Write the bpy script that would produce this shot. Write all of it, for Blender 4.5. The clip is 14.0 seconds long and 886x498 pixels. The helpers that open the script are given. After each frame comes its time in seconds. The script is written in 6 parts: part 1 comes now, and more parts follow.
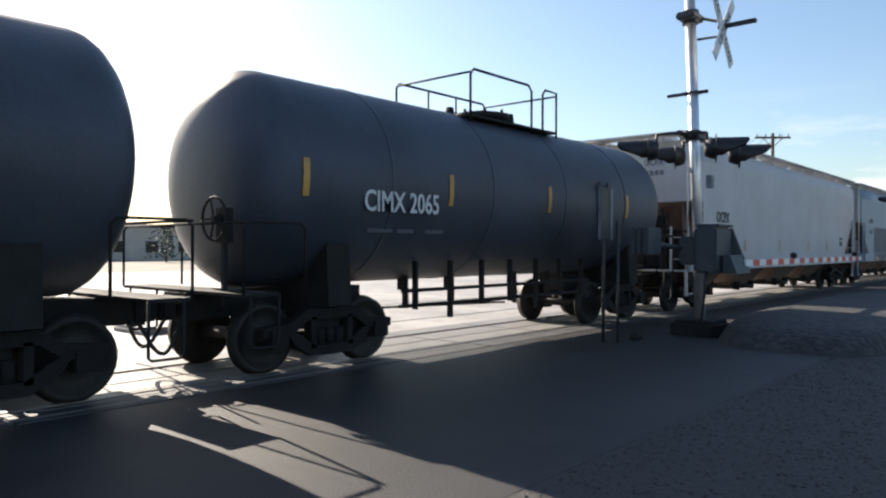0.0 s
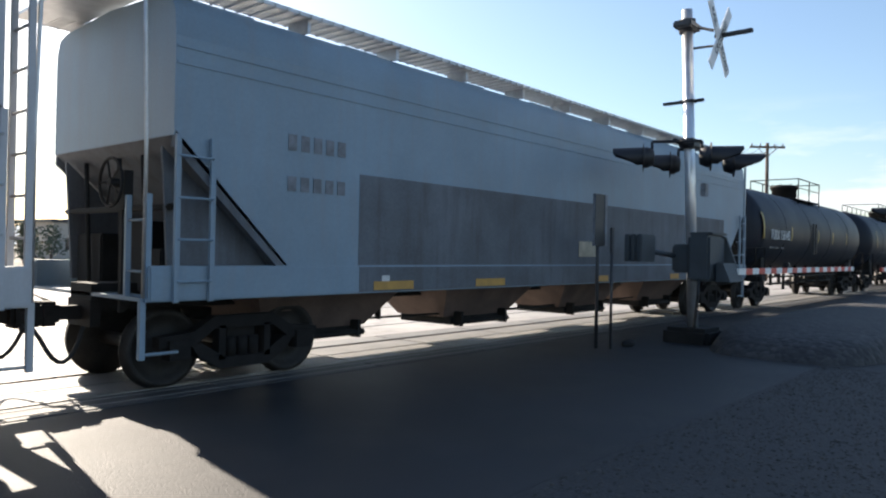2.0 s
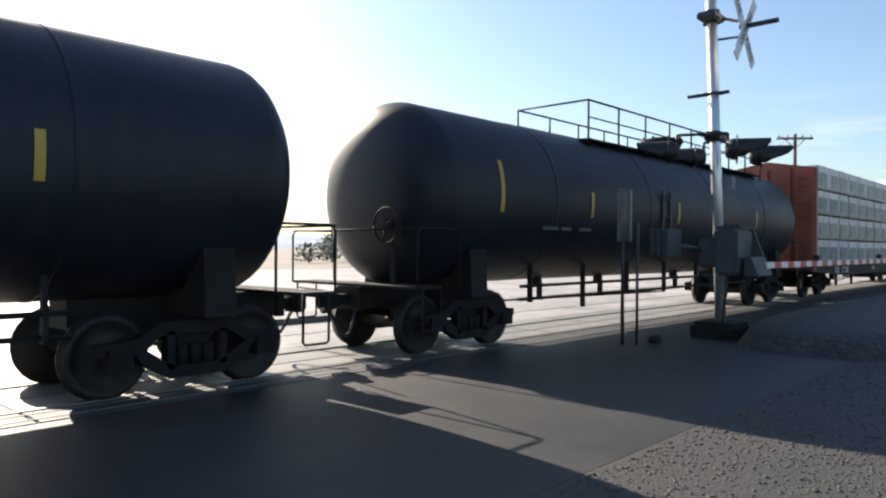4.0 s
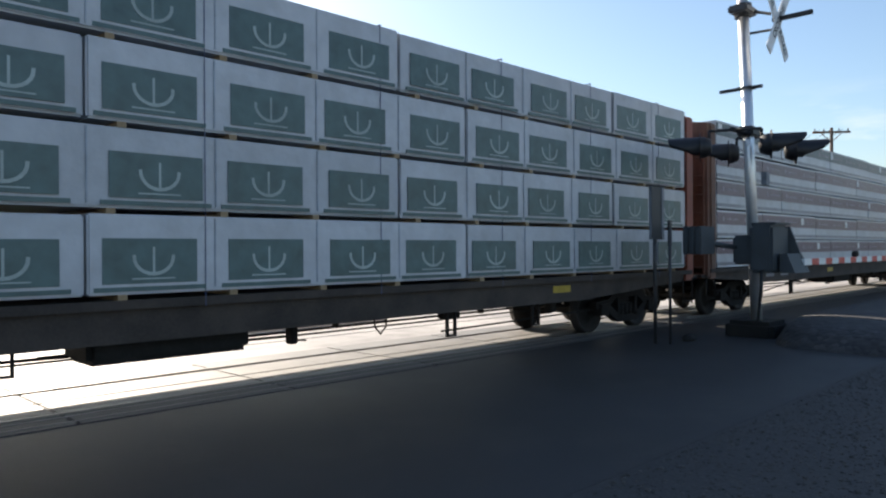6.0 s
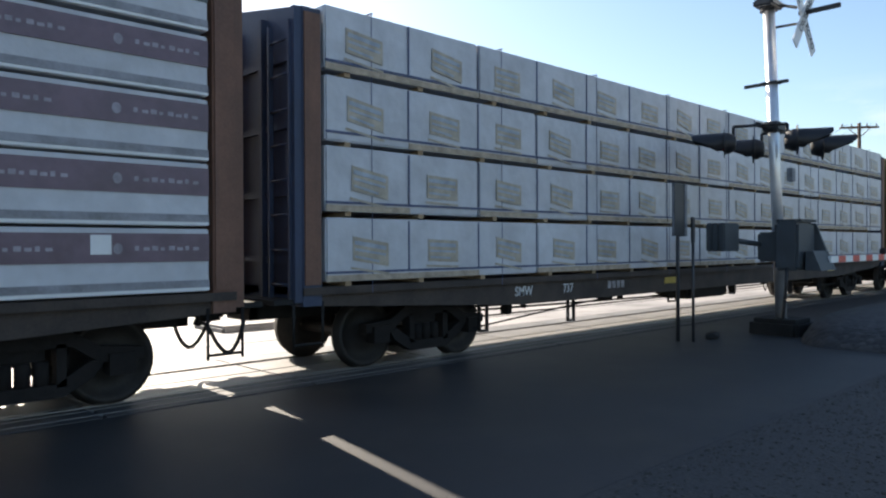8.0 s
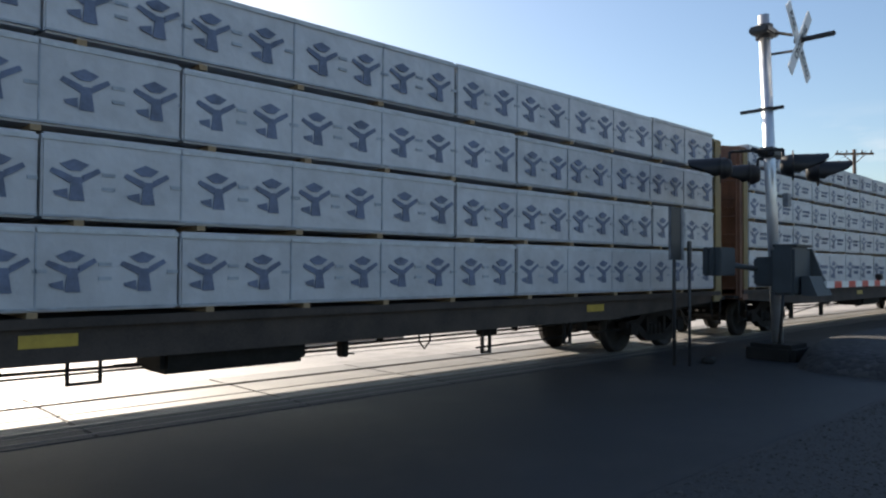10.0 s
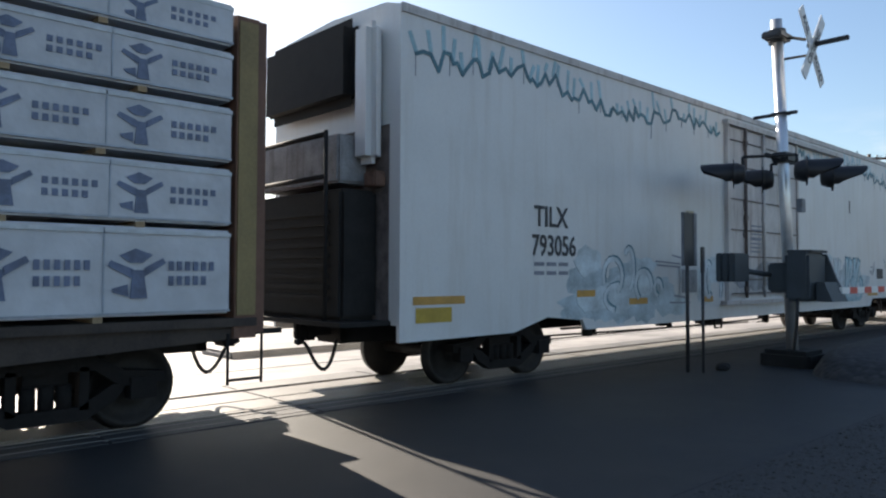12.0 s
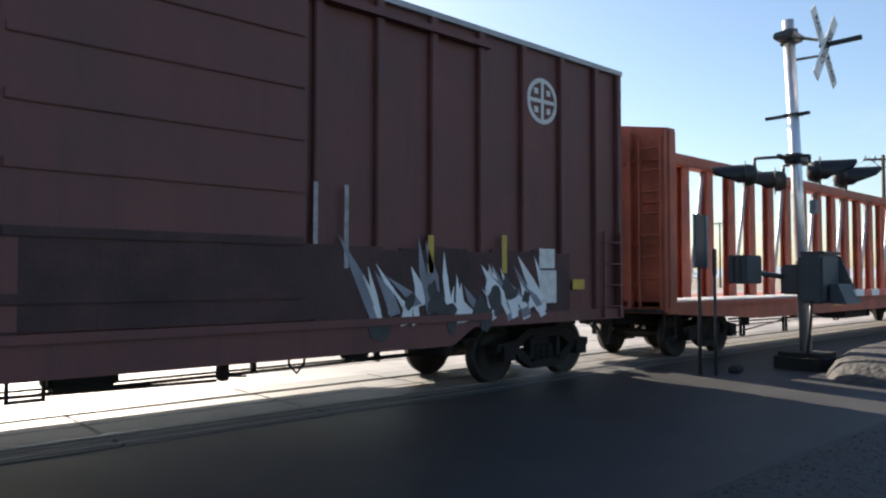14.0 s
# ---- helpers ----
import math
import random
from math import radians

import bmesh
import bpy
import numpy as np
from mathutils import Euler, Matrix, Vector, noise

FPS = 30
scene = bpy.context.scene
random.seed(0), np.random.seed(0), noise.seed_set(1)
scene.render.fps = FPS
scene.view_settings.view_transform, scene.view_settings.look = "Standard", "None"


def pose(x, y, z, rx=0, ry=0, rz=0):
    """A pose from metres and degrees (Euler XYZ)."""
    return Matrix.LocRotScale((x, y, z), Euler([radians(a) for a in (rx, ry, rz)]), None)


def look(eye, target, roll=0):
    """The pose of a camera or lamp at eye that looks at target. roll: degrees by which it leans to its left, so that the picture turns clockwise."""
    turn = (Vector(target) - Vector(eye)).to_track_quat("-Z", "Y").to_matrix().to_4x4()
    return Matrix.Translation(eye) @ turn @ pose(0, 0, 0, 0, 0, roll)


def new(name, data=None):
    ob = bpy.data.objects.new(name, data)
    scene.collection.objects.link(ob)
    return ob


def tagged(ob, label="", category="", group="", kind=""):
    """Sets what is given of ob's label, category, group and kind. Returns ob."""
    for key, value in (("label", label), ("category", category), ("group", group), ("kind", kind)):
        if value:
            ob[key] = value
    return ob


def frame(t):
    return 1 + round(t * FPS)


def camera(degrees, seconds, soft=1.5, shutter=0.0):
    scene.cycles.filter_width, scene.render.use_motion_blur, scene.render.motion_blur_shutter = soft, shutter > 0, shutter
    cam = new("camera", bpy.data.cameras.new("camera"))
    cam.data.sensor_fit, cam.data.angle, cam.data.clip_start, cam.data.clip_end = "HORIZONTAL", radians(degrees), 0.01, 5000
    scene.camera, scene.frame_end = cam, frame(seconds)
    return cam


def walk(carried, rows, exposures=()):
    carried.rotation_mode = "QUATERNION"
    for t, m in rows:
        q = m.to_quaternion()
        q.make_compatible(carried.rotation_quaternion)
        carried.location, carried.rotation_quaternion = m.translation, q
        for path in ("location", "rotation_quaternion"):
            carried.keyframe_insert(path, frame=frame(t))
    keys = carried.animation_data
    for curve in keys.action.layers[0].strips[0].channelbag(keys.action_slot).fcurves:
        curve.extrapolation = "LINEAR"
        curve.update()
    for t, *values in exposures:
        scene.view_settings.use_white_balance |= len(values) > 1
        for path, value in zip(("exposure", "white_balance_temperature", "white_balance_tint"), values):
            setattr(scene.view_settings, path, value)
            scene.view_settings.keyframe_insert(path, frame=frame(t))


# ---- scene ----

# camera: hand-held, one place, turning slightly
cam = camera(62.8, 14.0, 2.2)
EYE = (0.0, 0.0, 1.655)
TURNS = [
    (0.0, -48.95, -0.13, -0.18), (0.5, -50.04, 0.27, -0.34), (1.0, -49.52, 0.64, -0.55), (1.5, -50.81, 0.62, -0.8),
    (2.0, -49.40, 0.17, -1.12), (2.5, -49.37, 0.31, -1.23), (3.0, -49.14, 0.63, -1.29), (3.2, -48.90, 0.42, -1.1),
    (5.5, -45.57, 0.19, 0.28), (6.0, -45.15, 0.01, 0.37), (6.5, -44.70, 0.02, 0.4), (7.0, -44.23, 0.09, 0.47),
    (7.5, -43.66, 0.48, 0.49), (8.0, -43.50, -0.25, 0.28), (8.5, -42.38, -0.26, 0.14), (9.0, -42.64, 0.75, -0.52),
    (9.2, -43.93, 0.95, -0.46), (11.5, -42.99, 2.08, -0.19), (12.0, -42.83, 1.94, -0.22), (12.5, -42.13, 2.25, -0.16),
    (13.0, -42.07, 2.12, -0.07), (13.5, -41.98, 1.97, 0.11), (14.0, -41.99, 2.16, -0.07)]
walk(cam, [(t, pose(*EYE, 90 + p, r, y)) for t, y, p, r in TURNS], [(t, e, 6600, 10) for t, e in ((0.0, 1.24), (2.0, 1.37), (3.0, 1.30), (5.5, 1.24), (6.5, 1.28), (7.5, 1.16), (8.0, 1.40), (8.5, 1.20), (9.0, 1.06), (11.5, 1.00), (12.0, 1.18), (13.0, 1.22), (14.0, 1.26))])

# low sun behind the train, clear sky
SUN_AZ, SUN_EL = 80.5, 28.0
world = bpy.data.worlds.new("sky")
scene.world = world
world.use_nodes = True
wn = world.node_tree.nodes
sky = wn.new("ShaderNodeTexSky")
sky.sky_type = "NISHITA"
sky.sun_disc = False
sky.sun_elevation = radians(SUN_EL)
sky.sun_rotation = radians(90 - SUN_AZ)
sky.air_density, sky.dust_density, sky.ozone_density = 1.1, 1.0, 3.0
wn["Background"].inputs["Strength"].default_value = 0.0785
wl = world.node_tree.links
# thin low clouds near the horizon
wt = wn.new("ShaderNodeTexCoord")
wm = wn.new("ShaderNodeMapping")
wm.inputs["Scale"].default_value = (3.0, 3.0, 14.0)
wl.new(wt.outputs["Generated"], wm.inputs["Vector"])
wz = wn.new("ShaderNodeTexNoise")
wz.inputs["Scale"].default_value, wz.inputs["Detail"].default_value, wz.inputs["Roughness"].default_value = 1.6, 7, 0.55
wl.new(wm.outputs[0], wz.inputs["Vector"])
wr = wn.new("ShaderNodeMapRange")
wr.inputs["From Min"].default_value, wr.inputs["From Max"].default_value = 0.5, 0.68
wl.new(wz.outputs["Fac"], wr.inputs["Value"])
ws = wn.new("ShaderNodeSeparateXYZ")
wl.new(wt.outputs["Generated"], ws.inputs[0])
wb = wn.new("ShaderNodeMapRange")
wb.inputs["From Min"].default_value, wb.inputs["From Max"].default_value = 0.2, 0.09
wl.new(ws.outputs["Z"], wb.inputs["Value"])
wx = wn.new("ShaderNodeMath")
wx.operation = "MULTIPLY"
wl.new(wr.outputs[0], wx.inputs[0])
wl.new(wb.outputs[0], wx.inputs[1])
wc = wn.new("ShaderNodeMix")
wc.data_type = "RGBA"
wc.inputs["B"].default_value = (6.0, 6.2, 6.5, 1)
wl.new(wx.outputs[0], wc.inputs["Factor"])
wl.new(sky.outputs[0], wc.inputs["A"])
wl.new(wc.outputs["Result"], wn["Background"].inputs["Color"])
sun = new("sun", bpy.data.lights.new("sun", "SUN"))
sun.data.energy, sun.data.angle, sun.data.color = 5.0, radians(0.5), (1.0, 0.89, 0.76)
sd = Vector((math.cos(radians(SUN_AZ)) * math.cos(radians(SUN_EL)), math.sin(radians(SUN_AZ)) * math.cos(radians(SUN_EL)), math.sin(radians(SUN_EL))))
sun.matrix_basis = look(sd * 60, (0, 0, 0))

TRACK_Y = 8.8


# ---------------------------------------------------------------- materials
def mat(name, base, rough=0.6, metal=0.0, var=0.25, scale=1.5, fine=30.0, bump=0.15, stain=None, stain_amount=0.0, streak=False, per_piece=0.0, spec=0.5):
    """Painted or mineral surface: two scales of variation, optional stain colour and vertical streaks."""
    m = bpy.data.materials.new(name)
    m.use_nodes = True
    nt = m.node_tree
    nd, ln = nt.nodes, nt.links
    bs = nd["Principled BSDF"]
    tc = nd.new("ShaderNodeTexCoord")
    mp = nd.new("ShaderNodeMapping")
    ln.new(tc.outputs["Object"], mp.inputs["Vector"])
    big = nd.new("ShaderNodeTexNoise")
    big.inputs["Scale"].default_value, big.inputs["Detail"].default_value = scale, 6
    ln.new(mp.outputs[0], big.inputs["Vector"])
    small = nd.new("ShaderNodeTexNoise")
    small.inputs["Scale"].default_value, small.inputs["Detail"].default_value = fine, 4
    ln.new(mp.outputs[0], small.inputs["Vector"])
    mix = nd.new("ShaderNodeMix")
    mix.data_type = "RGBA"
    mix.inputs["A"].default_value = (*[c * (1 - var) for c in base], 1)
    mix.inputs["B"].default_value = (*[min(1, c * (1 + var)) for c in base], 1)
    add = nd.new("ShaderNodeMath")
    add.operation = "MULTIPLY_ADD"
    add.inputs[1].default_value = 0.35
    ln.new(small.outputs["Fac"], add.inputs[0])
    sub = nd.new("ShaderNodeMath")
    sub.operation = "SUBTRACT"
    sub.inputs[1].default_value = 0.175
    ln.new(big.outputs["Fac"], sub.inputs[0])
    ln.new(sub.outputs[0], add.inputs[2])
    ramp = nd.new("ShaderNodeMapRange")
    ramp.inputs["From Min"].default_value, ramp.inputs["From Max"].default_value = 0.3, 0.7
    ln.new(add.outputs[0], ramp.inputs["Value"])
    ln.new(ramp.outputs[0], mix.inputs["Factor"])
    col = mix.outputs["Result"]
    if stain:
        st = nd.new("ShaderNodeTexNoise")
        st.inputs["Scale"].default_value, st.inputs["Detail"].default_value = 1.0, 8
        st.inputs["Roughness"].default_value = 0.65
        mp2 = nd.new("ShaderNodeMapping")
        mp2.inputs["Scale"].default_value = (5.0, 5.0, 0.5) if streak else (1.3, 1.3, 1.3)
        mp2.inputs["Location"].default_value = (3.1, 1.7, 0.4)
        ln.new(tc.outputs["Object"], mp2.inputs["Vector"])
        ln.new(mp2.outputs[0], st.inputs["Vector"])
        r2 = nd.new("ShaderNodeMapRange")
        r2.inputs["From Min"].default_value, r2.inputs["From Max"].default_value = 0.48, 0.72
        r2.inputs["To Max"].default_value = stain_amount
        ln.new(st.outputs["Fac"], r2.inputs["Value"])
        m2 = nd.new("ShaderNodeMix")
        m2.data_type = "RGBA"
        m2.inputs["B"].default_value = (*stain, 1)
        ln.new(col, m2.inputs["A"])
        ln.new(r2.outputs[0], m2.inputs["Factor"])
        col = m2.outputs["Result"]
    if per_piece:
        oi = nd.new("ShaderNodeObjectInfo")
        mr = nd.new("ShaderNodeMapRange")
        mr.inputs["To Min"].default_value, mr.inputs["To Max"].default_value = 1 - per_piece, 1 + per_piece
        ln.new(oi.outputs["Random"], mr.inputs["Value"])
        hs = nd.new("ShaderNodeHueSaturation")
        ln.new(mr.outputs[0], hs.inputs["Value"])
        ln.new(col, hs.inputs["Color"])
        col = hs.outputs["Color"]
    ln.new(col, bs.inputs["Base Color"])
    bs.inputs["Specular IOR Level"].default_value = spec
    bs.inputs["Roughness"].default_value, bs.inputs["Metallic"].default_value = rough, metal
    rr = nd.new("ShaderNodeMapRange")
    rr.inputs["To Min"].default_value, rr.inputs["To Max"].default_value = max(0, rough - 0.12), min(1, rough + 0.12)
    ln.new(big.outputs["Fac"], rr.inputs["Value"])
    ln.new(rr.outputs[0], bs.inputs["Roughness"])
    if bump:
        bp = nd.new("ShaderNodeBump")
        bp.inputs["Strength"].default_value, bp.inputs["Distance"].default_value = bump, 0.01
        ln.new(small.outputs["Fac"], bp.inputs["Height"])
        ln.new(bp.outputs[0], bs.inputs["Normal"])
    return m


M = {}
# street base darker than worn asphalt: the train's shade is put into it
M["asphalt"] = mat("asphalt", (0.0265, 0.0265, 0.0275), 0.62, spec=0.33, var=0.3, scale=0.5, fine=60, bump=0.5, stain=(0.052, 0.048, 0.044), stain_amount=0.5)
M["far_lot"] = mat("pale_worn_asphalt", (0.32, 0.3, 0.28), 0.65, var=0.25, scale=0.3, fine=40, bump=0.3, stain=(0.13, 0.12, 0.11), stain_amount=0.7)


def pebble_mat(name, dark, light, cells):
    """Loose stones: each cell its own shade of grey or tan, raised in the middle."""
    m = bpy.data.materials.new(name)
    m.use_nodes = True
    nd, ln = m.node_tree.nodes, m.node_tree.links
    bs = nd["Principled BSDF"]
    tc = nd.new("ShaderNodeTexCoord")
    wob = nd.new("ShaderNodeTexNoise")
    wob.inputs["Scale"].default_value = cells * 0.4
    ln.new(tc.outputs["Object"], wob.inputs["Vector"])
    off = nd.new("ShaderNodeVectorMath")
    off.operation = "MULTIPLY_ADD"
    off.inputs[1].default_value = (0.03, 0.03, 0.03)
    ln.new(wob.outputs["Color"], off.inputs[0])
    ln.new(tc.outputs["Object"], off.inputs[2])
    vo = nd.new("ShaderNodeTexVoronoi")
    vo.inputs["Scale"].default_value = cells
    ln.new(off.outputs[0], vo.inputs["Vector"])
    ramp = nd.new("ShaderNodeValToRGB")
    ramp.color_ramp.elements[0].color = (*dark, 1)
    ramp.color_ramp.elements[1].color = (*light, 1)
    e = ramp.color_ramp.elements.new(0.6)
    e.color = (*[0.6 * a + 0.4 * b for a, b in zip(dark, light)], 1)
    ln.new(vo.outputs["Color"], ramp.inputs["Fac"])
    big = nd.new("ShaderNodeTexNoise")
    big.inputs["Scale"].default_value = 0.8
    ln.new(tc.outputs["Object"], big.inputs["Vector"])
    hs = nd.new("ShaderNodeHueSaturation")
    mr = nd.new("ShaderNodeMapRange")
    mr.inputs["To Min"].default_value, mr.inputs["To Max"].default_value = 0.82, 1.18
    ln.new(big.outputs["Fac"], mr.inputs["Value"])
    ln.new(mr.outputs[0], hs.inputs["Value"])
    ln.new(ramp.outputs["Color"], hs.inputs["Color"])
    ln.new(hs.outputs["Color"], bs.inputs["Base Color"])
    bs.inputs["Roughness"].default_value = 0.75
    bs.inputs["Specular IOR Level"].default_value = 0.4
    bp = nd.new("ShaderNodeBump")
    bp.invert = True
    bp.inputs["Strength"].default_value, bp.inputs["Distance"].default_value = 0.45, 0.5 / cells
    ln.new(vo.outputs["Distance"], bp.inputs["Height"])
    ln.new(bp.outputs[0], bs.inputs["Normal"])
    return m


M["stones"] = pebble_mat("river_stones", (0.025, 0.025, 0.026), (0.075, 0.07, 0.065), 11)
# verge gravel darkened and evened out likewise, as it looks in the shade
M["gravel"] = pebble_mat("gravel", (0.032, 0.031, 0.03), (0.055, 0.052, 0.049), 38)
M["gravel_stone"] = mat("gravel_stone", (0.12, 0.11, 0.095), 0.75, var=0.2, scale=40, bump=0.1)
_n = M["gravel_stone"].node_tree
_g = _n.nodes.new("ShaderNodeNewGeometry")
_r = _n.nodes.new("ShaderNodeValToRGB")
_r.color_ramp.elements[0].color = (0.03, 0.029, 0.028, 1)
_r.color_ramp.elements[1].color = (0.085, 0.078, 0.068, 1)
_n.links.new(_g.outputs["Random Per Island"], _r.inputs["Fac"])
_n.links.new(_r.outputs["Color"], _n.nodes["Principled BSDF"].inputs["Base Color"])
# dark copy of the panel colour, standing in for shade on the near row
M["panel_dark"] = mat("shaded_crossing_panel", (0.05, 0.05, 0.051), 0.7, var=0.3, scale=1.2, fine=50, bump=0.3, per_piece=0.2)
M["earth"] = mat("dry_earth", (0.24, 0.21, 0.17), 0.95, var=0.3, scale=0.2, fine=20, bump=0.5)
M["panel"] = mat("crossing_concrete", (0.18, 0.172, 0.162), 0.62, var=0.25, scale=1.2, fine=50, bump=0.3, per_piece=0.12)
M["rail"] = mat("rail_steel", (0.16, 0.145, 0.13), 0.5, 0.8, var=0.2, bump=0.05)
M["rubber"] = mat("black_rubber", (0.02, 0.02, 0.02), 0.8, var=0.2)
M["tank_grey"] = mat("dull_black_tank_paint", (0.048, 0.06, 0.082), 0.5, spec=0.4, var=0.3, scale=0.8, stain=(0.07, 0.07, 0.075), stain_amount=0.5, streak=True, bump=0.05)
M["tank_black"] = mat("black_tank_paint", (0.012, 0.016, 0.025), 0.5, spec=0.3, var=0.3, scale=0.8, stain=(0.03, 0.03, 0.03), stain_amount=0.5, streak=True, bump=0.05)
M["hopper"] = mat("pale_grey_hopper_paint", (0.45, 0.45, 0.46), 0.5, var=0.12, scale=0.7, stain=(0.32, 0.3, 0.29), stain_amount=0.35, streak=True, bump=0.06)
M["hopper_b"] = mat("blue_grey_hopper_paint", (0.21, 0.285, 0.35), 0.5, var=0.12, scale=0.7, stain=(0.24, 0.24, 0.24), stain_amount=0.4, streak=True, bump=0.06)
M["hopper_dirt"] = mat("grime_band", (0.12, 0.13, 0.145), 0.7, var=0.3, scale=1.0, stain=(0.07, 0.06, 0.055), stain_amount=0.6, streak=True)
M["hopper_rust"] = mat("rust_brown_paint", (0.16, 0.11, 0.09), 0.75, var=0.3, scale=2)
M["under"] = mat("grimy_black_underframe", (0.017, 0.016, 0.015), 0.8, spec=0.3, var=0.4, scale=3)
M["truck"] = mat("greasy_brown_black_steel", (0.015, 0.013, 0.012), 0.8, spec=0.25, var=0.4, scale=5)
M["wheel"] = mat("wheel_steel", (0.028, 0.024, 0.021), 0.65, 0.3, var=0.4, scale=6)
M["galv"] = mat("galvanised_steel", (0.5, 0.5, 0.5), 0.4, 0.7, var=0.15, scale=6, bump=0.05)
M["mast"] = mat("aluminium_mast", (0.68, 0.69, 0.7), 0.35, 0.75, var=0.1, scale=4, bump=0.03)
M["black"] = mat("black_paint", (0.014, 0.014, 0.016), 0.5, var=0.2, scale=4)
M["white"] = mat("white_paint", (0.78, 0.78, 0.76), 0.55, var=0.06, scale=3, bump=0.03)
M["offwhite"] = mat("weathered_white_marking", (0.6, 0.6, 0.58), 0.6, var=0.15, scale=9, bump=0.03)
M["marking"] = mat("black_marking", (0.04, 0.042, 0.045), 0.6, var=0.3, scale=6)
M["faint"] = mat("faded_stencil_paint", (0.17, 0.18, 0.2), 0.6, var=0.3, scale=6)
M["yellow"] = mat("yellow_reflector", (0.44, 0.3, 0.04), 0.4, var=0.15, scale=6)
M["amber"] = mat("amber_sheeting", (0.5, 0.27, 0.06), 0.45, var=0.15, scale=6)
M["red"] = mat("red_sheeting", (0.55, 0.05, 0.035), 0.45, var=0.12, scale=6)
M["cb_red"] = mat("oxide_red_paint", (0.27, 0.075, 0.045), 0.6, var=0.25, scale=1.3, stain=(0.13, 0.055, 0.035), stain_amount=0.6, streak=True)
M["cb_brown"] = mat("brown_bulkhead_paint", (0.17, 0.085, 0.055), 0.65, var=0.3, scale=1.3, stain=(0.08, 0.05, 0.035), stain_amount=0.6, streak=True)
M["cb_tan"] = mat("ochre_bulkhead_paint", (0.25, 0.185, 0.08), 0.65, var=0.25, scale=1.3, stain=(0.16, 0.11, 0.05), stain_amount=0.6, streak=True)
M["cb_blue"] = mat("dark_blue_bulkhead_paint", (0.035, 0.05, 0.09), 0.6, var=0.25, scale=1.3, stain=(0.03, 0.03, 0.035), stain_amount=0.6, streak=True)
M["empty_red"] = mat("faded_orange_red_paint", (0.36, 0.1, 0.06), 0.65, var=0.3, scale=1.5, stain=(0.2, 0.08, 0.05), stain_amount=0.7, streak=True)
M["wrap"] = mat("white_lumber_wrap", (0.51, 0.52, 0.54), 0.4, var=0.12, scale=2.2, fine=6, bump=1.0, per_piece=0.06)
M["wrap_green"] = mat("green_wrap_print", (0.09, 0.145, 0.14), 0.4, var=0.2, scale=4, fine=9, bump=0.3)
M["wrap_green_light"] = mat("pale_green_print", (0.36, 0.42, 0.4), 0.4, var=0.2)
M["wrap_purple"] = mat("purple_brown_wrap_print", (0.15, 0.1, 0.125), 0.4, var=0.2, scale=3, fine=9, bump=0.4)
M["wrap_blue"] = mat("dark_blue_print", (0.06, 0.08, 0.16), 0.45, var=0.2, scale=5)
M["wrap_slate_dark"] = mat("dark_green_grey_print", (0.1, 0.12, 0.125), 0.4, var=0.3, scale=4, fine=12, bump=0.3)
M["wrap_slate"] = mat("slate_blue_print", (0.33, 0.37, 0.42), 0.4, var=0.25, scale=5, fine=12, bump=0.3)
M["wrap_label"] = mat("faded_tan_label_print", (0.4, 0.35, 0.27), 0.45, var=0.25, scale=5)
M["wrap_figure"] = mat("slate_blue_figure_print", (0.12, 0.15, 0.23), 0.45, var=0.3, scale=6)
# grey for the painted shade strip where one tier meets the next
M["wrap_shade"] = mat("grey_wrap_shade_strip", (0.24, 0.24, 0.26), 0.4, var=0.3, scale=4)
M["wrap_faint"] = mat("faint_green_grey_print", (0.5, 0.53, 0.545), 0.4, var=0.2, scale=5)
M["sill_brown"] = mat("dusty_brown_car_sill", (0.05, 0.038, 0.031), 0.8, var=0.45, scale=2.0, stain=(0.1, 0.075, 0.055), stain_amount=0.6)
M["wrap_dim"] = mat("dim_lilac_print", (0.3, 0.27, 0.3), 0.45, var=0.3, scale=6)
M["wrap_tan"] = mat("tan_wrap_print", (0.42, 0.36, 0.26), 0.45, var=0.2, scale=5)
M["wood_pale"] = mat("pale_lumber_edges", (0.42, 0.34, 0.25), 0.7, var=0.3, scale=7)
M["wood"] = mat("bare_lumber", (0.36, 0.25, 0.14), 0.7, var=0.25, scale=4)
M["reefer"] = mat("white_reefer_paint", (0.63, 0.63, 0.62), 0.42, var=0.07, scale=0.8, stain=(0.5, 0.46, 0.41), stain_amount=0.4, streak=True, bump=0.05)
M["door_dirt"] = mat("rusty_door_paint", (0.5, 0.47, 0.45), 0.5, var=0.18, scale=1.4, stain=(0.2, 0.14, 0.11), stain_amount=0.75, streak=True)
M["grime"] = mat("brown_black_grime", (0.13, 0.105, 0.095), 0.8, var=0.4, scale=6)
M["rust"] = mat("rust", (0.14, 0.08, 0.055), 0.85, var=0.4, scale=8)
M["graf_blue"] = mat("pale_blue_spray_paint", (0.3, 0.47, 0.53), 0.5, var=0.25, scale=2)
M["graf_faded"] = mat("washed_out_blue_paint", (0.5, 0.56, 0.58), 0.5, var=0.3, scale=3)
M["graf_haze"] = mat("blue_grey_overspray", (0.4, 0.47, 0.5), 0.5, var=0.3, scale=3)
M["graf_pale"] = mat("pale_grey_blue_spray_paint", (0.55, 0.6, 0.62), 0.5, var=0.2, scale=3)
M["door_grime"] = mat("slate_door_grime", (0.27, 0.27, 0.275), 0.7, var=0.4, scale=3, stain=(0.1, 0.08, 0.07), stain_amount=0.7, streak=True)
M["dim_white"] = mat("worn_dim_white_marking", (0.3, 0.28, 0.28), 0.6, var=0.3, scale=9)
M["overspray"] = mat("charcoal_overspray", (0.05, 0.025, 0.025), 0.75, var=0.45, scale=1.5, stain=(0.1, 0.038, 0.035), stain_amount=0.6)
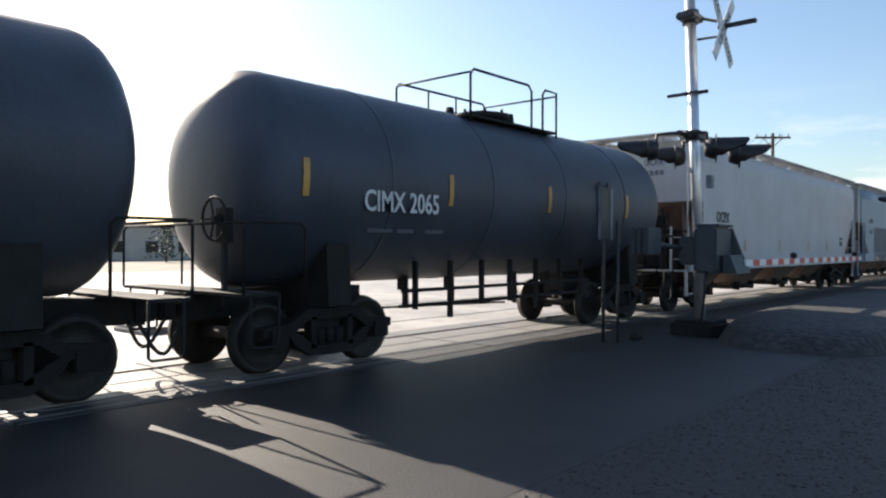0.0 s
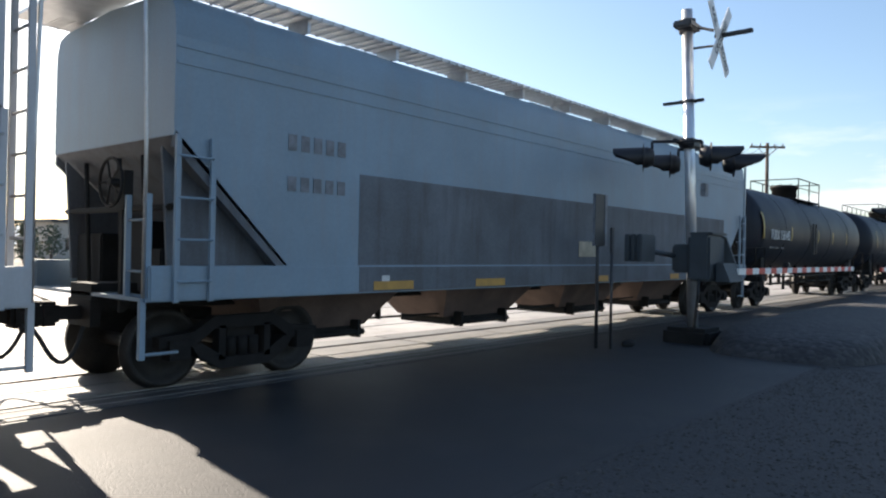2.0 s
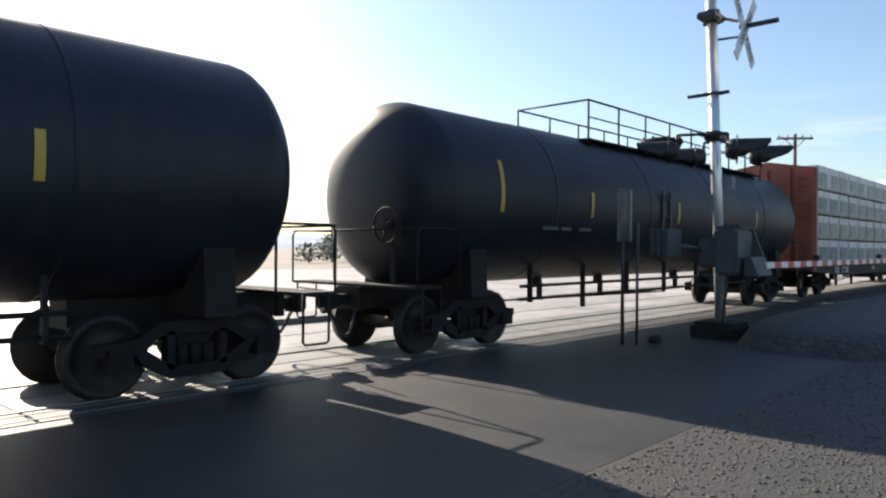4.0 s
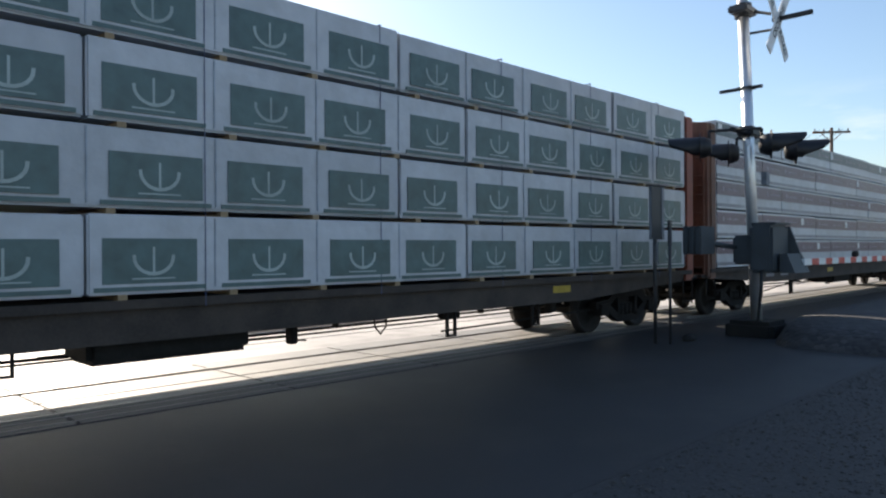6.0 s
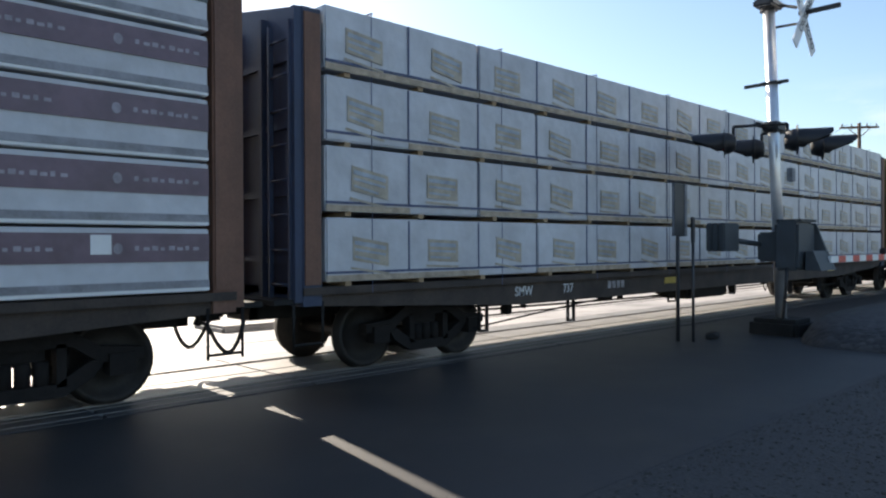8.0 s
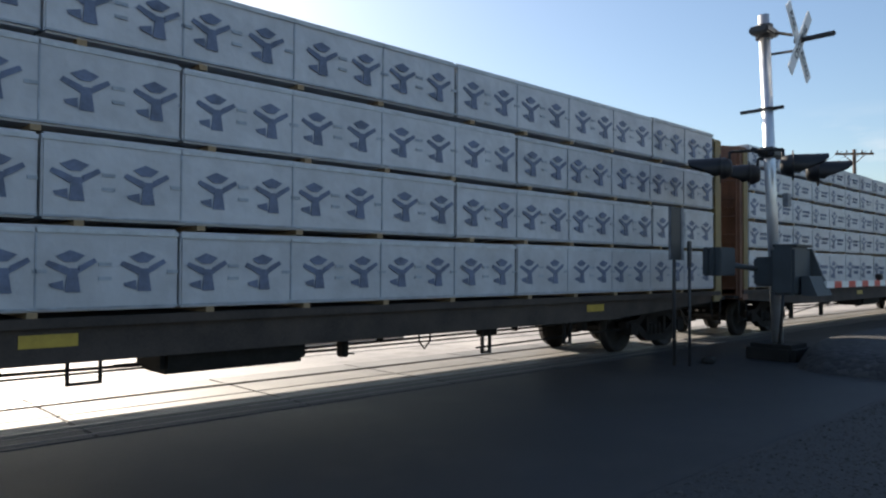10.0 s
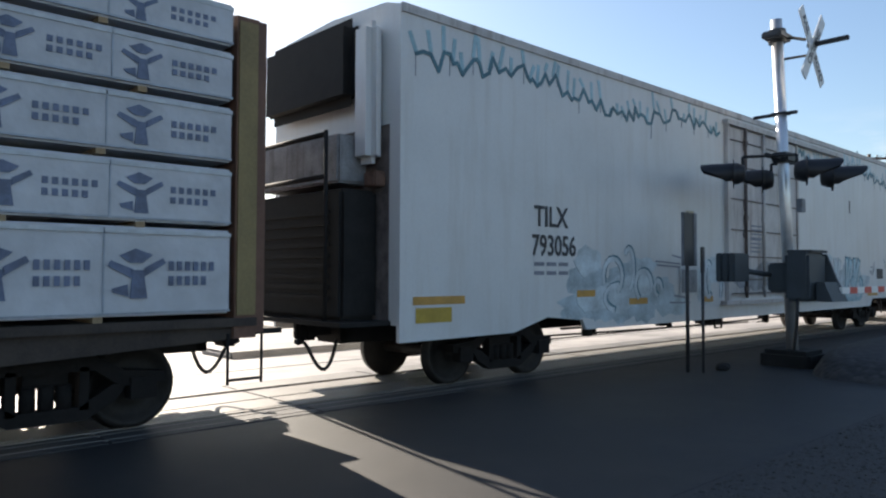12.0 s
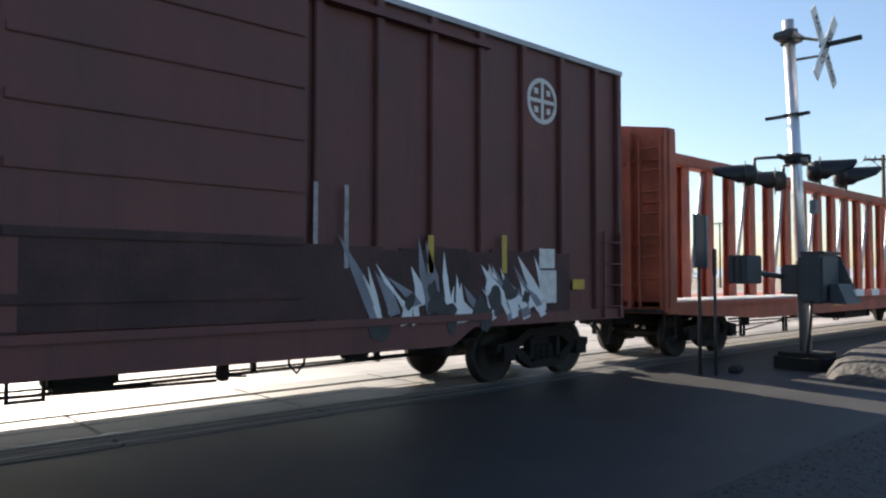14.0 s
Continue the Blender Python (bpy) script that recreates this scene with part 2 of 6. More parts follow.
M["graf_teal"] = mat("dark_teal_spray_paint", (0.07, 0.17, 0.21), 0.5, var=0.35, scale=2)
M["graf_white"] = mat("white_spray_paint", (0.7, 0.72, 0.74), 0.5, var=0.1, scale=2)
M["graf_grey"] = mat("grey_spray_paint", (0.2, 0.21, 0.25), 0.5, var=0.2, scale=2)
M["boxcar"] = mat("mineral_brown_paint", (0.12, 0.042, 0.038), 0.58, var=0.2, scale=0.9, stain=(0.06, 0.03, 0.028), stain_amount=0.6, streak=True, bump=0.06)
M["roof"] = mat("galvanised_roof", (0.34, 0.34, 0.34), 0.5, 0.4, var=0.2, scale=2)
M["box_green"] = mat("grey_green_enclosure_paint", (0.05, 0.06, 0.068), 0.6, var=0.15, scale=3)
M["sign_back"] = mat("sign_back_aluminium", (0.05, 0.052, 0.056), 0.5, 0.4, var=0.15, scale=4)
M["creosote"] = mat("weathered_pole_wood", (0.09, 0.065, 0.05), 0.85, var=0.3, scale=5)
# pale blue base carries the distance haze over the hills
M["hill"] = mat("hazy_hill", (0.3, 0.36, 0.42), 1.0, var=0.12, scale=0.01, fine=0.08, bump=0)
M["shrub"] = mat("dusty_foliage", (0.07, 0.085, 0.05), 0.8, var=0.4, scale=1.5)
M["stucco"] = mat("pale_stucco", (0.45, 0.41, 0.36), 0.85, var=0.1, scale=1)
M["glass"] = mat("dark_window_glass", (0.02, 0.025, 0.03), 0.08, var=0.05, bump=0)
M["lens"] = mat("dark_red_lens", (0.16, 0.015, 0.012), 0.15, var=0.1, bump=0)


# ---------------------------------------------------------------- mesh helpers
def box(bm, x0, x1, y0, y1, z0, z1):
    v = [bm.verts.new((x, y, z)) for x in (x0, x1) for y in (y0, y1) for z in (z0, z1)]
    for f in ((0, 1, 3, 2), (4, 6, 7, 5), (0, 4, 5, 1), (2, 3, 7, 6), (0, 2, 6, 4), (1, 5, 7, 3)):
        bm.faces.new([v[i] for i in f])


def bevel_box(bm, x0, x1, y0, y1, z0, z1, b=0.02):
    t = bmesh.new()
    box(t, x0, x1, y0, y1, z0, z1)
    bmesh.ops.bevel(t, geom=t.edges[:], offset=b, segments=2, affect="EDGES")
    join(bm, t)


def join(bm, other):
    """Moves the geometry of other into bm."""
    vs = {v: bm.verts.new(v.co) for v in other.verts}
    for f in other.faces:
        bm.faces.new([vs[v] for v in f.verts]).smooth = f.smooth
    other.free()


def cyl(bm, a, b, r, n=10, r2=None):
    a, b = Vector(a), Vector(b)
    q = (b - a).to_track_quat("Z", "Y")
    r2 = r if r2 is None else r2
    lo, hi = [], []
    for i in range(n):
        w = 2 * math.pi * i / n
        d = q @ Vector((math.cos(w), math.sin(w), 0))
        lo.append(bm.verts.new(a + d * r))
        hi.append(bm.verts.new(b + d * r2))
    for i in range(n):
        bm.faces.new((lo[i], lo[(i + 1) % n], hi[(i + 1) % n], hi[i])).smooth = True
    bm.faces.new(lo[::-1])
    bm.faces.new(hi)


def tube(bm, pts, r, n=8):
    """One bent round bar through the points."""
    pts = [Vector(p) for p in pts]
    rings = []
    side = None
    for i, p in enumerate(pts):
        d = (pts[min(i + 1, len(pts) - 1)] - pts[max(i - 1, 0)]).normalized()
        if side is None or abs(side.dot(d)) > 0.95:
            side = d.orthogonal()
        side = (side - d * side.dot(d)).normalized()
        up = d.cross(side)
        rings.append([bm.verts.new(p + (side * math.cos(2 * math.pi * k / n) + up * math.sin(2 * math.pi * k / n)) * r) for k in range(n)])
    for a, b in zip(rings, rings[1:]):
        for k in range(n):
            bm.faces.new((a[k], a[(k + 1) % n], b[(k + 1) % n], b[k])).smooth = True
    bm.faces.new(rings[0][::-1])
    bm.faces.new(rings[-1])


def prism(bm, outline, a, b, axis="x"):
    """Extrudes an outline from a to b along an axis; outline in the other two axes' order."""
    def at(p, s):
        return {"x": (s, p[0], p[1]), "y": (p[0], s, p[1]), "z": (p[0], p[1], s)}[axis]
    lo = [bm.verts.new(at(p, a)) for p in outline]
    hi = [bm.verts.new(at(p, b)) for p in outline]
    n = len(outline)
    for i in range(n):
        bm.faces.new((lo[i], lo[(i + 1) % n], hi[(i + 1) % n], hi[i]))
    bm.faces.new(lo[::-1])
    bm.faces.new(hi)


def lathe(bm, prof, axis_at, n=40, axis="x"):
    """Turns (along, radius) points about an axis through axis_at."""
    rings = []
    for s, r in prof:
        ring = []
        for i in range(n):
            w = 2 * math.pi * i / n
            c, d = math.cos(w) * r, math.sin(w) * r
            p = {"x": (s, c, d), "y": (c, s, d), "z": (c, d, s)}[axis]
            ring.append(bm.verts.new(Vector(p) + Vector(axis_at)))
        rings.append(ring)
    for a, b in zip(rings, rings[1:]):
        for i in range(n):
            bm.faces.new((a[i], a[(i + 1) % n], b[(i + 1) % n], b[i])).smooth = True
    bm.faces.new(rings[0][::-1])
    bm.faces.new(rings[-1])


def data_of(name, bm, material):
    bmesh.ops.recalc_face_normals(bm, faces=bm.faces[:])
    me = bpy.data.meshes.new(name)
    bm.to_mesh(me)
    bm.free()
    me.materials.append(material)
    return me


def part(name, bm, material, parent=None, label=""):
    ob = new(name, data_of(name, bm, material))
    ob.parent = parent
    if label:
        ob["label"] = label
    return ob


def shared(name, me, parent, m=None, label=""):
    ob = new(name, me)
    ob.parent = parent
    if m is not None:
        ob.matrix_basis = m
    if label:
        ob["label"] = label
    return ob


def thing(name, label, category, group="", at=(0, 0, 0), kind=""):
    ob = new(name)
    ob.location = at
    ob.empty_display_size = 0.3
    return tagged(ob, label, category, group, kind)


def lettering(name, text, size, parent, x, y, z, material, thick=0.004, label="", stretch=0.8):
    """Flat raised letters on a side that faces -y, left edge at x, base line at z."""
    cu = bpy.data.curves.new(name, "FONT")
    cu.body, cu.size, cu.extrude = text, size * 1.37, thick / 2
    cu.resolution_u, cu.offset = 3, 0.02 * size
    tmp = bpy.data.objects.new(name, cu)
    scene.collection.objects.link(tmp)
    bpy.context.view_layer.update()
    me = bpy.data.meshes.new_from_object(tmp.evaluated_get(bpy.context.evaluated_depsgraph_get()))
    bpy.data.objects.remove(tmp)
    me.materials.clear()
    me.materials.append(material)
    me.transform(Matrix.Translation((x, y, z)) @ pose(0, 0, 0, 90) @ Matrix.Diagonal((stretch, 1, 1, 1)))
    ob = new(name, me)
    ob.parent = parent
    if label:
        ob["label"] = label
    return ob


def paint_part(bm, material, parent, label=""):
    """Sprayed paint: many small flakes that belong together."""
    return tagged(part("graffiti", bm, material, parent, label), kind="stuff")


def plate(name, parent, x0, x1, z0, z1, y, material, thick=0.004, label=""):
    bm = bmesh.new()
    box(bm, x0, x1, y - thick, y, z0, z1)
    return part(name, bm, material, parent, label)


# ---------------------------------------------------------------- running gear, shared by all cars
WHEEL_R = 0.457


def wheelset_data():
    bm = bmesh.new()
    cyl(bm, (0, -1.0, 0), (0, 1.0, 0), 0.085, 12)
    for s in (-1, 1):
        prof = [(0.69, 0.09), (0.69, 0.48), (0.715, 0.485), (0.735, WHEEL_R), (0.83, WHEEL_R - 0.004), (0.83, 0.39), (0.775, 0.36), (0.765, 0.2), (0.8, 0.15), (0.8, 0.09)]
        lathe(bm, [(s * a, r) for a, r in prof], (0, 0, 0), 28, "y")
        cyl(bm, (0, s * 1.0, 0), (0, s * 1.13, 0), 0.11, 8)
    return data_of("wheelset", bm, M["wheel"])


def truck_data():
    bm = bmesh.new()
    for s in (-1, 1):
        a, b = (s * 0.98, s * 1.14)
        # cast side frame: arched top chord, sagging lower chord, pedestals over the axle boxes
        top = [(-1.12, 0.50), (-1.12, 0.62), (-0.7, 0.66), (-0.42, 0.83), (0.42, 0.83), (0.7, 0.66), (1.12, 0.62), (1.12, 0.50), (0.68, 0.5), (0.42, 0.68), (-0.42, 0.68), (-0.68, 0.5)]
        prism(bm, top, a, b, "y")
        low = [(-0.72, 0.5), (-0.62, 0.36), (-0.34, 0.2), (0.34, 0.2), (0.62, 0.36), (0.72, 0.5), (0.6, 0.53), (0.28, 0.33), (-0.28, 0.33), (-0.6, 0.53)]
        prism(bm, low, a, b, "y")
        for x in (-0.36, 0.28):
            box(bm, x, x + 0.09, min(a, b), max(a, b), 0.3, 0.72)
        for x in (-0.16, 0.0, 0.16):
            cyl(bm, (x, s * 1.06, 0.32), (x, s * 1.06, 0.56), 0.075, 8)
        for x in (-0.889, 0.889):
            box(bm, x - 0.13, x + 0.13, s * 1.1 - 0.09, s * 1.1 + 0.09, 0.36, 0.58)
    box(bm, -0.2, 0.2, -1.05, 1.05, 0.56, 0.72)
    cyl(bm, (0, 0, 0.7), (0, 0, 0.84), 0.2, 12)
    for x in (-0.42, 0.42):
        cyl(bm, (x, -0.9, 0.36), (x, 0.9, 0.36), 0.05, 8)
    return data_of("truck", bm, M["truck"])


def coupler_data():
    """Knuckle coupler on its shank, facing +x from the car's end."""
    bm = bmesh.new()
    box(bm, -0.35, 0.3, -0.07, 0.07, 0.78, 0.94)
    bevel_box(bm, 0.28, 0.5, -0.2, 0.16, 0.72, 1.0, 0.04)
    bevel_box(bm, 0.46, 0.64, 0.04, 0.18, 0.72, 1.0, 0.04)
    box(bm, -0.1, 0.02, -0.3, 0.3, 0.7, 1.02)
    cyl(bm, (0.3, -0.05, 0.98), (0.1, -1.1, 1.0), 0.016, 6)
    return data_of("coupler", bm, M["truck"])


def hose_data():
    bm = bmesh.new()
    pts = [(0.1 + 0.6 * i / 10, 0.32 + 0.08 * math.sin(i * 0.3), 0.72 - 0.42 * math.sin(math.pi * min(1, i / 8.5)) ** 0.8 * 0.9) for i in range(11)]
    tube(bm, pts, 0.026, 8)
    cyl(bm, pts[-1], Vector(pts[-1]) + Vector((0.06, 0, 0.03)), 0.04, 8)
    return data_of("air_hose", bm, M["rubber"])


WHEELS, TRUCK, COUPLER, HOSE = wheelset_data(), truck_data(), coupler_data(), hose_data()
SPINNING = []
CARS = []


def running_gear(car, half, inset, inset_rear):
    """Two trucks with their wheelsets, couplers and hoses under a car."""
    for s in (-1, 1):
        t = shared("truck", TRUCK, car, pose(s * (half - (inset if s < 0 else inset_rear)), 0, 0))
        for x in (-0.889, 0.889):
            SPINNING.append(shared("wheelset", WHEELS, t, pose(x, 0, WHEEL_R)))
        turn = pose(s * half, 0, 0, 0, 0, 0 if s > 0 else 180)
        shared("coupler", COUPLER, car, turn)
        shared("air_hose", HOSE, car, turn)


def rail_car(name, label, category, left, right, inset, inset_rear=None):
    """A car whose body runs from left to right along the train; its empty rides at rail height."""
    car = thing(name, label, category, "", (0.5 * (left + right), TRACK_Y, 0))
    half = 0.5 * (right - left)
    CARS.append((car, 0.5 * (left + right)))
    running_gear(car, half, inset, inset_rear or inset)
    return car, half


def ladder(parent, x, y, z0, z1, width, material, along="x", rungs=None, name="ladder", r=0.016):
    """Side rails and rungs; along x on a side, along y on an end."""
    bm = bmesh.new()
    n = rungs or max(2, int((z1 - z0) / 0.38))
    for s in (0, width):
        p = (x + s, y) if along == "x" else (x, y + s)
        box(bm, p[0] - 0.03, p[0] + 0.03, p[1] - 0.02, p[1] + 0.02, z0, z1)
    rails = part(name, bm, material, parent)
    bm = bmesh.new()
    cyl(bm, (0, 0, 0), (width, 0, 0) if along == "x" else (0, width, 0), r, 6)
    bar = data_of("rung", bm, material)
    for i in range(n):
        z = z0 + (i + 0.5) * (z1 - z0) / n
        shared("rung", bar, rails, pose(x, y - 0.02 if along == "x" else y, z))
    return rails


def under_rods(parent, half, inset, z=0.62, sill=True):
    """Brake rigging and step hangers that hang below the body between the trucks."""
    bm = bmesh.new()
    a = half - inset - 1.4
    cyl(bm, (-a, -0.5, z), (a * 0.2, -0.45, z - 0.1), 0.02, 6)
    cyl(bm, (a, -0.5, z), (-a * 0.2, -0.45, z - 0.06), 0.02, 6)
    for x in (-a * 0.75, -a * 0.35, a * 0.3, a * 0.7):
        box(bm, x - 0.015, x + 0.015, -0.52, -0.4, z - 0.05, 1.0)
    if sill:
        bevel_box(bm, -0.9, -0.2, -0.6, -0.15, z - 0.05, 1.0, 0.05)
        cyl(bm, (0.3, -0.4, 0.85), (1.2, -0.4, 0.85), 0.16, 12)
        for x in (0.4, 1.0):
            box(bm, x, x + 0.06, -0.46, -0.34, 0.84, 1.16)
    else:
        for x in (-a * 0.75, -a * 0.35, a * 0.3, a * 0.7):
            box(bm, x - 0.03, x + 0.03, -0.5, -0.3, 0.95, 1.3)
        return part("brake_rigging", bm, M["under"], parent)
    cyl(bm, (-a, -1.05, 0.72), (a, -1.05, 0.72), 0.022, 6)
    cyl(bm, (-a, -0.62, 0.5), (a, -0.62, 0.54), 0.014, 6)
    for x, w, lo in ((-a * 0.9, 0.14, 0.55), (-a * 0.55, 0.3, 0.62), (a * 0.15, 0.1, 0.48), (a * 0.5, 0.36, 0.6), (a * 0.85, 0.16, 0.52)):
        bevel_box(bm, x, x + w, -1.1, -0.95, lo, 0.98, 0.015)
        cyl(bm, (x + w / 2, -1.02, lo + 0.05), (x + w / 2 + 0.5, -0.6, lo - 0.04), 0.014, 6)
    # rope loop and an open valve frame below the sill
    x = a * 0.3
    tube(bm, [(x, -1.3, 0.95), (x + 0.02, -1.3, 0.62), (x + 0.12, -1.3, 0.52), (x + 0.22, -1.3, 0.62), (x + 0.24, -1.3, 0.95)], 0.014, 6)
    x = -a * 0.3
    for u, v, p0, p1 in ((x, x + 0.03, 0.5, 0.98), (x + 0.3, x + 0.33, 0.5, 0.98), (x, x + 0.33, 0.5, 0.53), (x, x + 0.33, 0.72, 0.74)):
        box(bm, u, v, -1.34, -1.31, p0, p1)
    return part("brake_rigging", bm, M["under"], parent)


def stirrups(car, half):
    """Open step hangers and a long pull rod below the near side sill."""
    for x in (-half + 3.1, -half + 5.25, half - 7.4, half - 5.4):
        bm = bmesh.new()
        for dx in (0.0, 0.16):
            box(bm, x + dx, x + dx + 0.028, -1.43, -1.38, 0.4, 0.95)
        box(bm, x, x + 0.188, -1.43, -1.38, 0.38, 0.41)
        part("step_hanger", bm, M["under"], car)
    bm = bmesh.new()
    tube(bm, [(-half + 3.2, -1.2, 0.42), (-half + 5.4, -1.2, 0.6), (-half + 8.0, -1.2, 0.78)], 0.016, 6)
    part("pull_rod", bm, M["under"], car)
    bm = bmesh.new()
    tube(bm, [(half - 7.3, -1.2, 0.44), (half - 3.4, -1.2, 0.5)], 0.016, 6)
    part("pull_rod", bm, M["under"], car)
    bm = bmesh.new()
    bevel_box(bm, -1.3, 0.5, -1.25, -0.5, 0.5, 0.98, 0.06)
    part("brake_reservoir", bm, M["under"], car)


def brake_wheel(car, x, z):
    """Hand-brake wheel on its post at the end of a car."""
    bm = bmesh.new()
    y = -0.75
    ring = [(x, y + 0.27 * math.cos(a), z + 0.27 * math.sin(a)) for a in [2 * math.pi * k / 20 for k in range(21)]]
    tube(bm, ring, 0.018, 6)
    for k in range(5):
        a = 2 * math.pi * k / 5
        cyl(bm, (x, y, z), (x, y + 0.27 * math.cos(a), z + 0.27 * math.sin(a)), 0.012, 5)
    cyl(bm, (x - 0.02, y, z), (x + 0.16, y, z), 0.05, 8)
    box(bm, x + 0.1, x + 0.2, y - 0.12, y + 0.12, z - 0.3, z + 0.14)
    box(bm, x + 0.12, x + 0.18, y - 0.03, y + 0.03, 0.9, z - 0.2)
    part("brake_wheel", bm, M["under"], car, "spoked hand-brake wheel")


# ---------------------------------------------------------------- tank car
def tank_car(label, left, right, radius, cz, paint, inset, dome, text, number_x, number_z, size, tall=0.5, strips=(), ladder_x=0.0, rail=(-1.35, 1.75), reflect="yellow"):
    car, half = rail_car("tank_car", label, "tank car", left, right, inset, inset + 0.2)
    L = half - 0.35
    bm = bmesh.new()
    prof = []
    for i in range(9):
        w = math.pi / 2 * i / 8
        prof.append((-L + 0.62 - 0.62 * math.cos(w), max(0.02, radius * math.sin(w) ** 0.75)))
    prof += [(-L * 0.5, radius), (0, radius), (L * 0.5, radius)]
    prof += [(-a, r) for a, r in prof[8::-1]]
    lathe(bm, prof, (0, 0, cz), 56)
    part("tank", bm, paint, car)
    for x in (-L * 0.62, -L * 0.2, L * 0.2, L * 0.62):
        bm = bmesh.new()
        lathe(bm, [(x - 0.02, radius), (x - 0.02, radius + 0.008), (x + 0.02, radius + 0.008), (x + 0.02, radius)], (0, 0, cz), 56)
        part("weld_band", bm, paint, car)
    # stub sills, bolsters and saddles
    for s in (-1, 1):
        bm = bmesh.new()
        x = s * (half - inset)
        box(bm, *sorted((s * half, x - s * 1.3)), -0.26, 0.26, 0.72, 1.06)
        prism(bm, [(-1.3, 0.86), (1.3, 0.86), (1.25, cz - radius * 0.6), (0.75, cz - radius * 0.92), (-0.75, cz - radius * 0.92), (-1.25, cz - radius * 0.6)], x - 0.2, x + 0.2)
        part("stub_sill", bm, M["under"], car)
        bm = bmesh.new()
        e = s * (half - 0.05)
        box(bm, *sorted((e, e - s * 0.5)), -1.5, 1.5, 1.06, 1.1)
        part("end_platform", bm, M["under"], car)
        for y in (-1.5, 1.5):
            bm = bmesh.new()
            tube(bm, [(e, y, 1.08), (e, y, 1.88), (e - s * 0.07, y, 1.95), (e - s * 0.83, y, 1.95), (e - s * 0.9, y, 1.88), (e - s * 0.9, y, 1.08)], 0.018, 6)
            part("end_rail", bm, M["under"], car)
            bm = bmesh.new()
            tube(bm, [(e - s * 0.1, y, 1.08), (e - s * 0.1, y, 0.48), (e - s * 0.14, y, 0.45), (e - s * 0.46, y, 0.45), (e - s * 0.5, y, 0.48), (e - s * 0.5, y, 1.08)], 0.018, 6)
            part("sill_step", bm, M["under"], car)
        bm = bmesh.new()
        cyl(bm, (e, -1.5, 1.94), (e, 1.5, 1.94), 0.018, 6)
        part("cross_rail", bm, M["under"], car)
    brake_wheel(car, -half + 0.12, 2.0)
    reach = half - inset - 1.5
    for y, z in ((-1.0, 0.98), (-0.95, 0.74)):
        bm = bmesh.new()
        cyl(bm, (-reach, y, z), (reach, y, z), 0.03, 8)
        part("pipe", bm, M["under"], car)
    for k in range(7):
        x = -reach + 0.3 + (2 * reach - 0.6) * k / 6
        bm = bmesh.new()
        box(bm, x, x + 0.05, -1.02, -0.93, 0.5 if k % 3 == 1 else 0.68, cz - math.sqrt(radius ** 2 - 0.9))
        part("pipe_hanger", bm, M["under"], car)
    under_rods(car, half, inset, 0.7, False)
    # ladder up the side, manway and walkway with its hand rail
    ladder(car, ladder_x, -radius * 1.01, cz - 0.75, cz + 0.4, 0.36, M["sign_back"], rungs=3)
    top = cz + radius
    bm = bmesh.new()
    lathe(bm, [(top - 0.15, 0.47), (top + tall - 0.1, 0.47), (top + tall - 0.1, 0.54), (top + tall, 0.54), (top + tall + 0.05, 0.3), (top + tall + 0.06, 0.02)], (dome, 0, 0), 24, "z")
    manway = part("manway", bm, M["under"], car)
    for i in range(8):
        w = i * math.pi / 4
        bm = bmesh.new()
        cyl(bm, (dome + 0.5 * math.cos(w), 0.5 * math.sin(w), top + tall - 0.16), (dome + 0.5 * math.cos(w), 0.5 * math.sin(w), top + tall + 0.06), 0.03, 6)
        part("bolt", bm, M["under"], manway)
    if tall < 0.3:
        for x, hh in ((dome - 0.95, 0.16), (dome + 0.95, 0.3)):
            bm = bmesh.new()
            cyl(bm, (x, 0, top - 0.1), (x, 0, top + hh), 0.12, 12, 0.07)
            part("valve", bm, M["under"], car)
    bm = bmesh.new()
    a, b, h = dome + rail[0], dome + rail[1], top + 0.66
    box(bm, a, b, -0.9, -0.55, top - 0.16, top - 0.12)
    box(bm, a, b, 0.55, 0.9, top - 0.16, top - 0.12)
    part("walkway", bm, M["under"], car)
    bm = bmesh.new()
    if tall < 0.3:
        # two bent hoops with an open middle
        tube(bm, [(a, -0.9, top - 0.25), (a, -0.9, h - 0.1), (a + 0.08, -0.9, h), (a + 0.64 * (b - a), -0.9, h), (a + 0.68 * (b - a), -0.9, h - 0.1), (a + 0.68 * (b - a), -0.9, top - 0.25)], 0.024, 6)
        tube(bm, [(a + 0.82 * (b - a), -0.9, top - 0.25), (a + 0.82 * (b - a), -0.9, h - 0.1), (a + 0.85 * (b - a), -0.9, h), (b, -0.9, h), (b, -0.9, top - 0.25)], 0.024, 6)
        tube(bm, [(a, 0.9, top - 0.25), (a, 0.9, h - 0.1), (a + 0.08, 0.9, h), (b - 0.1, 0.9, h), (b, 0.9, h - 0.1), (b, 0.9, top - 0.25)], 0.024, 6)
        for x in (a + 0.9, b - 1.0):
            cyl(bm, (x, 0.9, top - 0.25), (x, 0.9, h), 0.02, 6)
        for x in (a, b):
            cyl(bm, (x, -0.9, h - 0.06), (x, 0.9, h - 0.06), 0.02, 6)
    else:
        for y in (-0.9, 0.9):
            for x in [a + (b - a) * k / max(2, round((b - a) / 1.3)) for k in range(max(2, round((b - a) / 1.3)) + 1)]:
                cyl(bm, (x, y, top - 0.3), (x, y, h), 0.022, 6)
            tube(bm, [(a, y, h), (b, y, h)], 0.022, 6)
            tube(bm, [(a, y, h - 0.35), (b, y, h - 0.35)], 0.016, 6)
        for x in (a, b):
            cyl(bm, (x, -0.9, h), (x, 0.9, h), 0.022, 6)
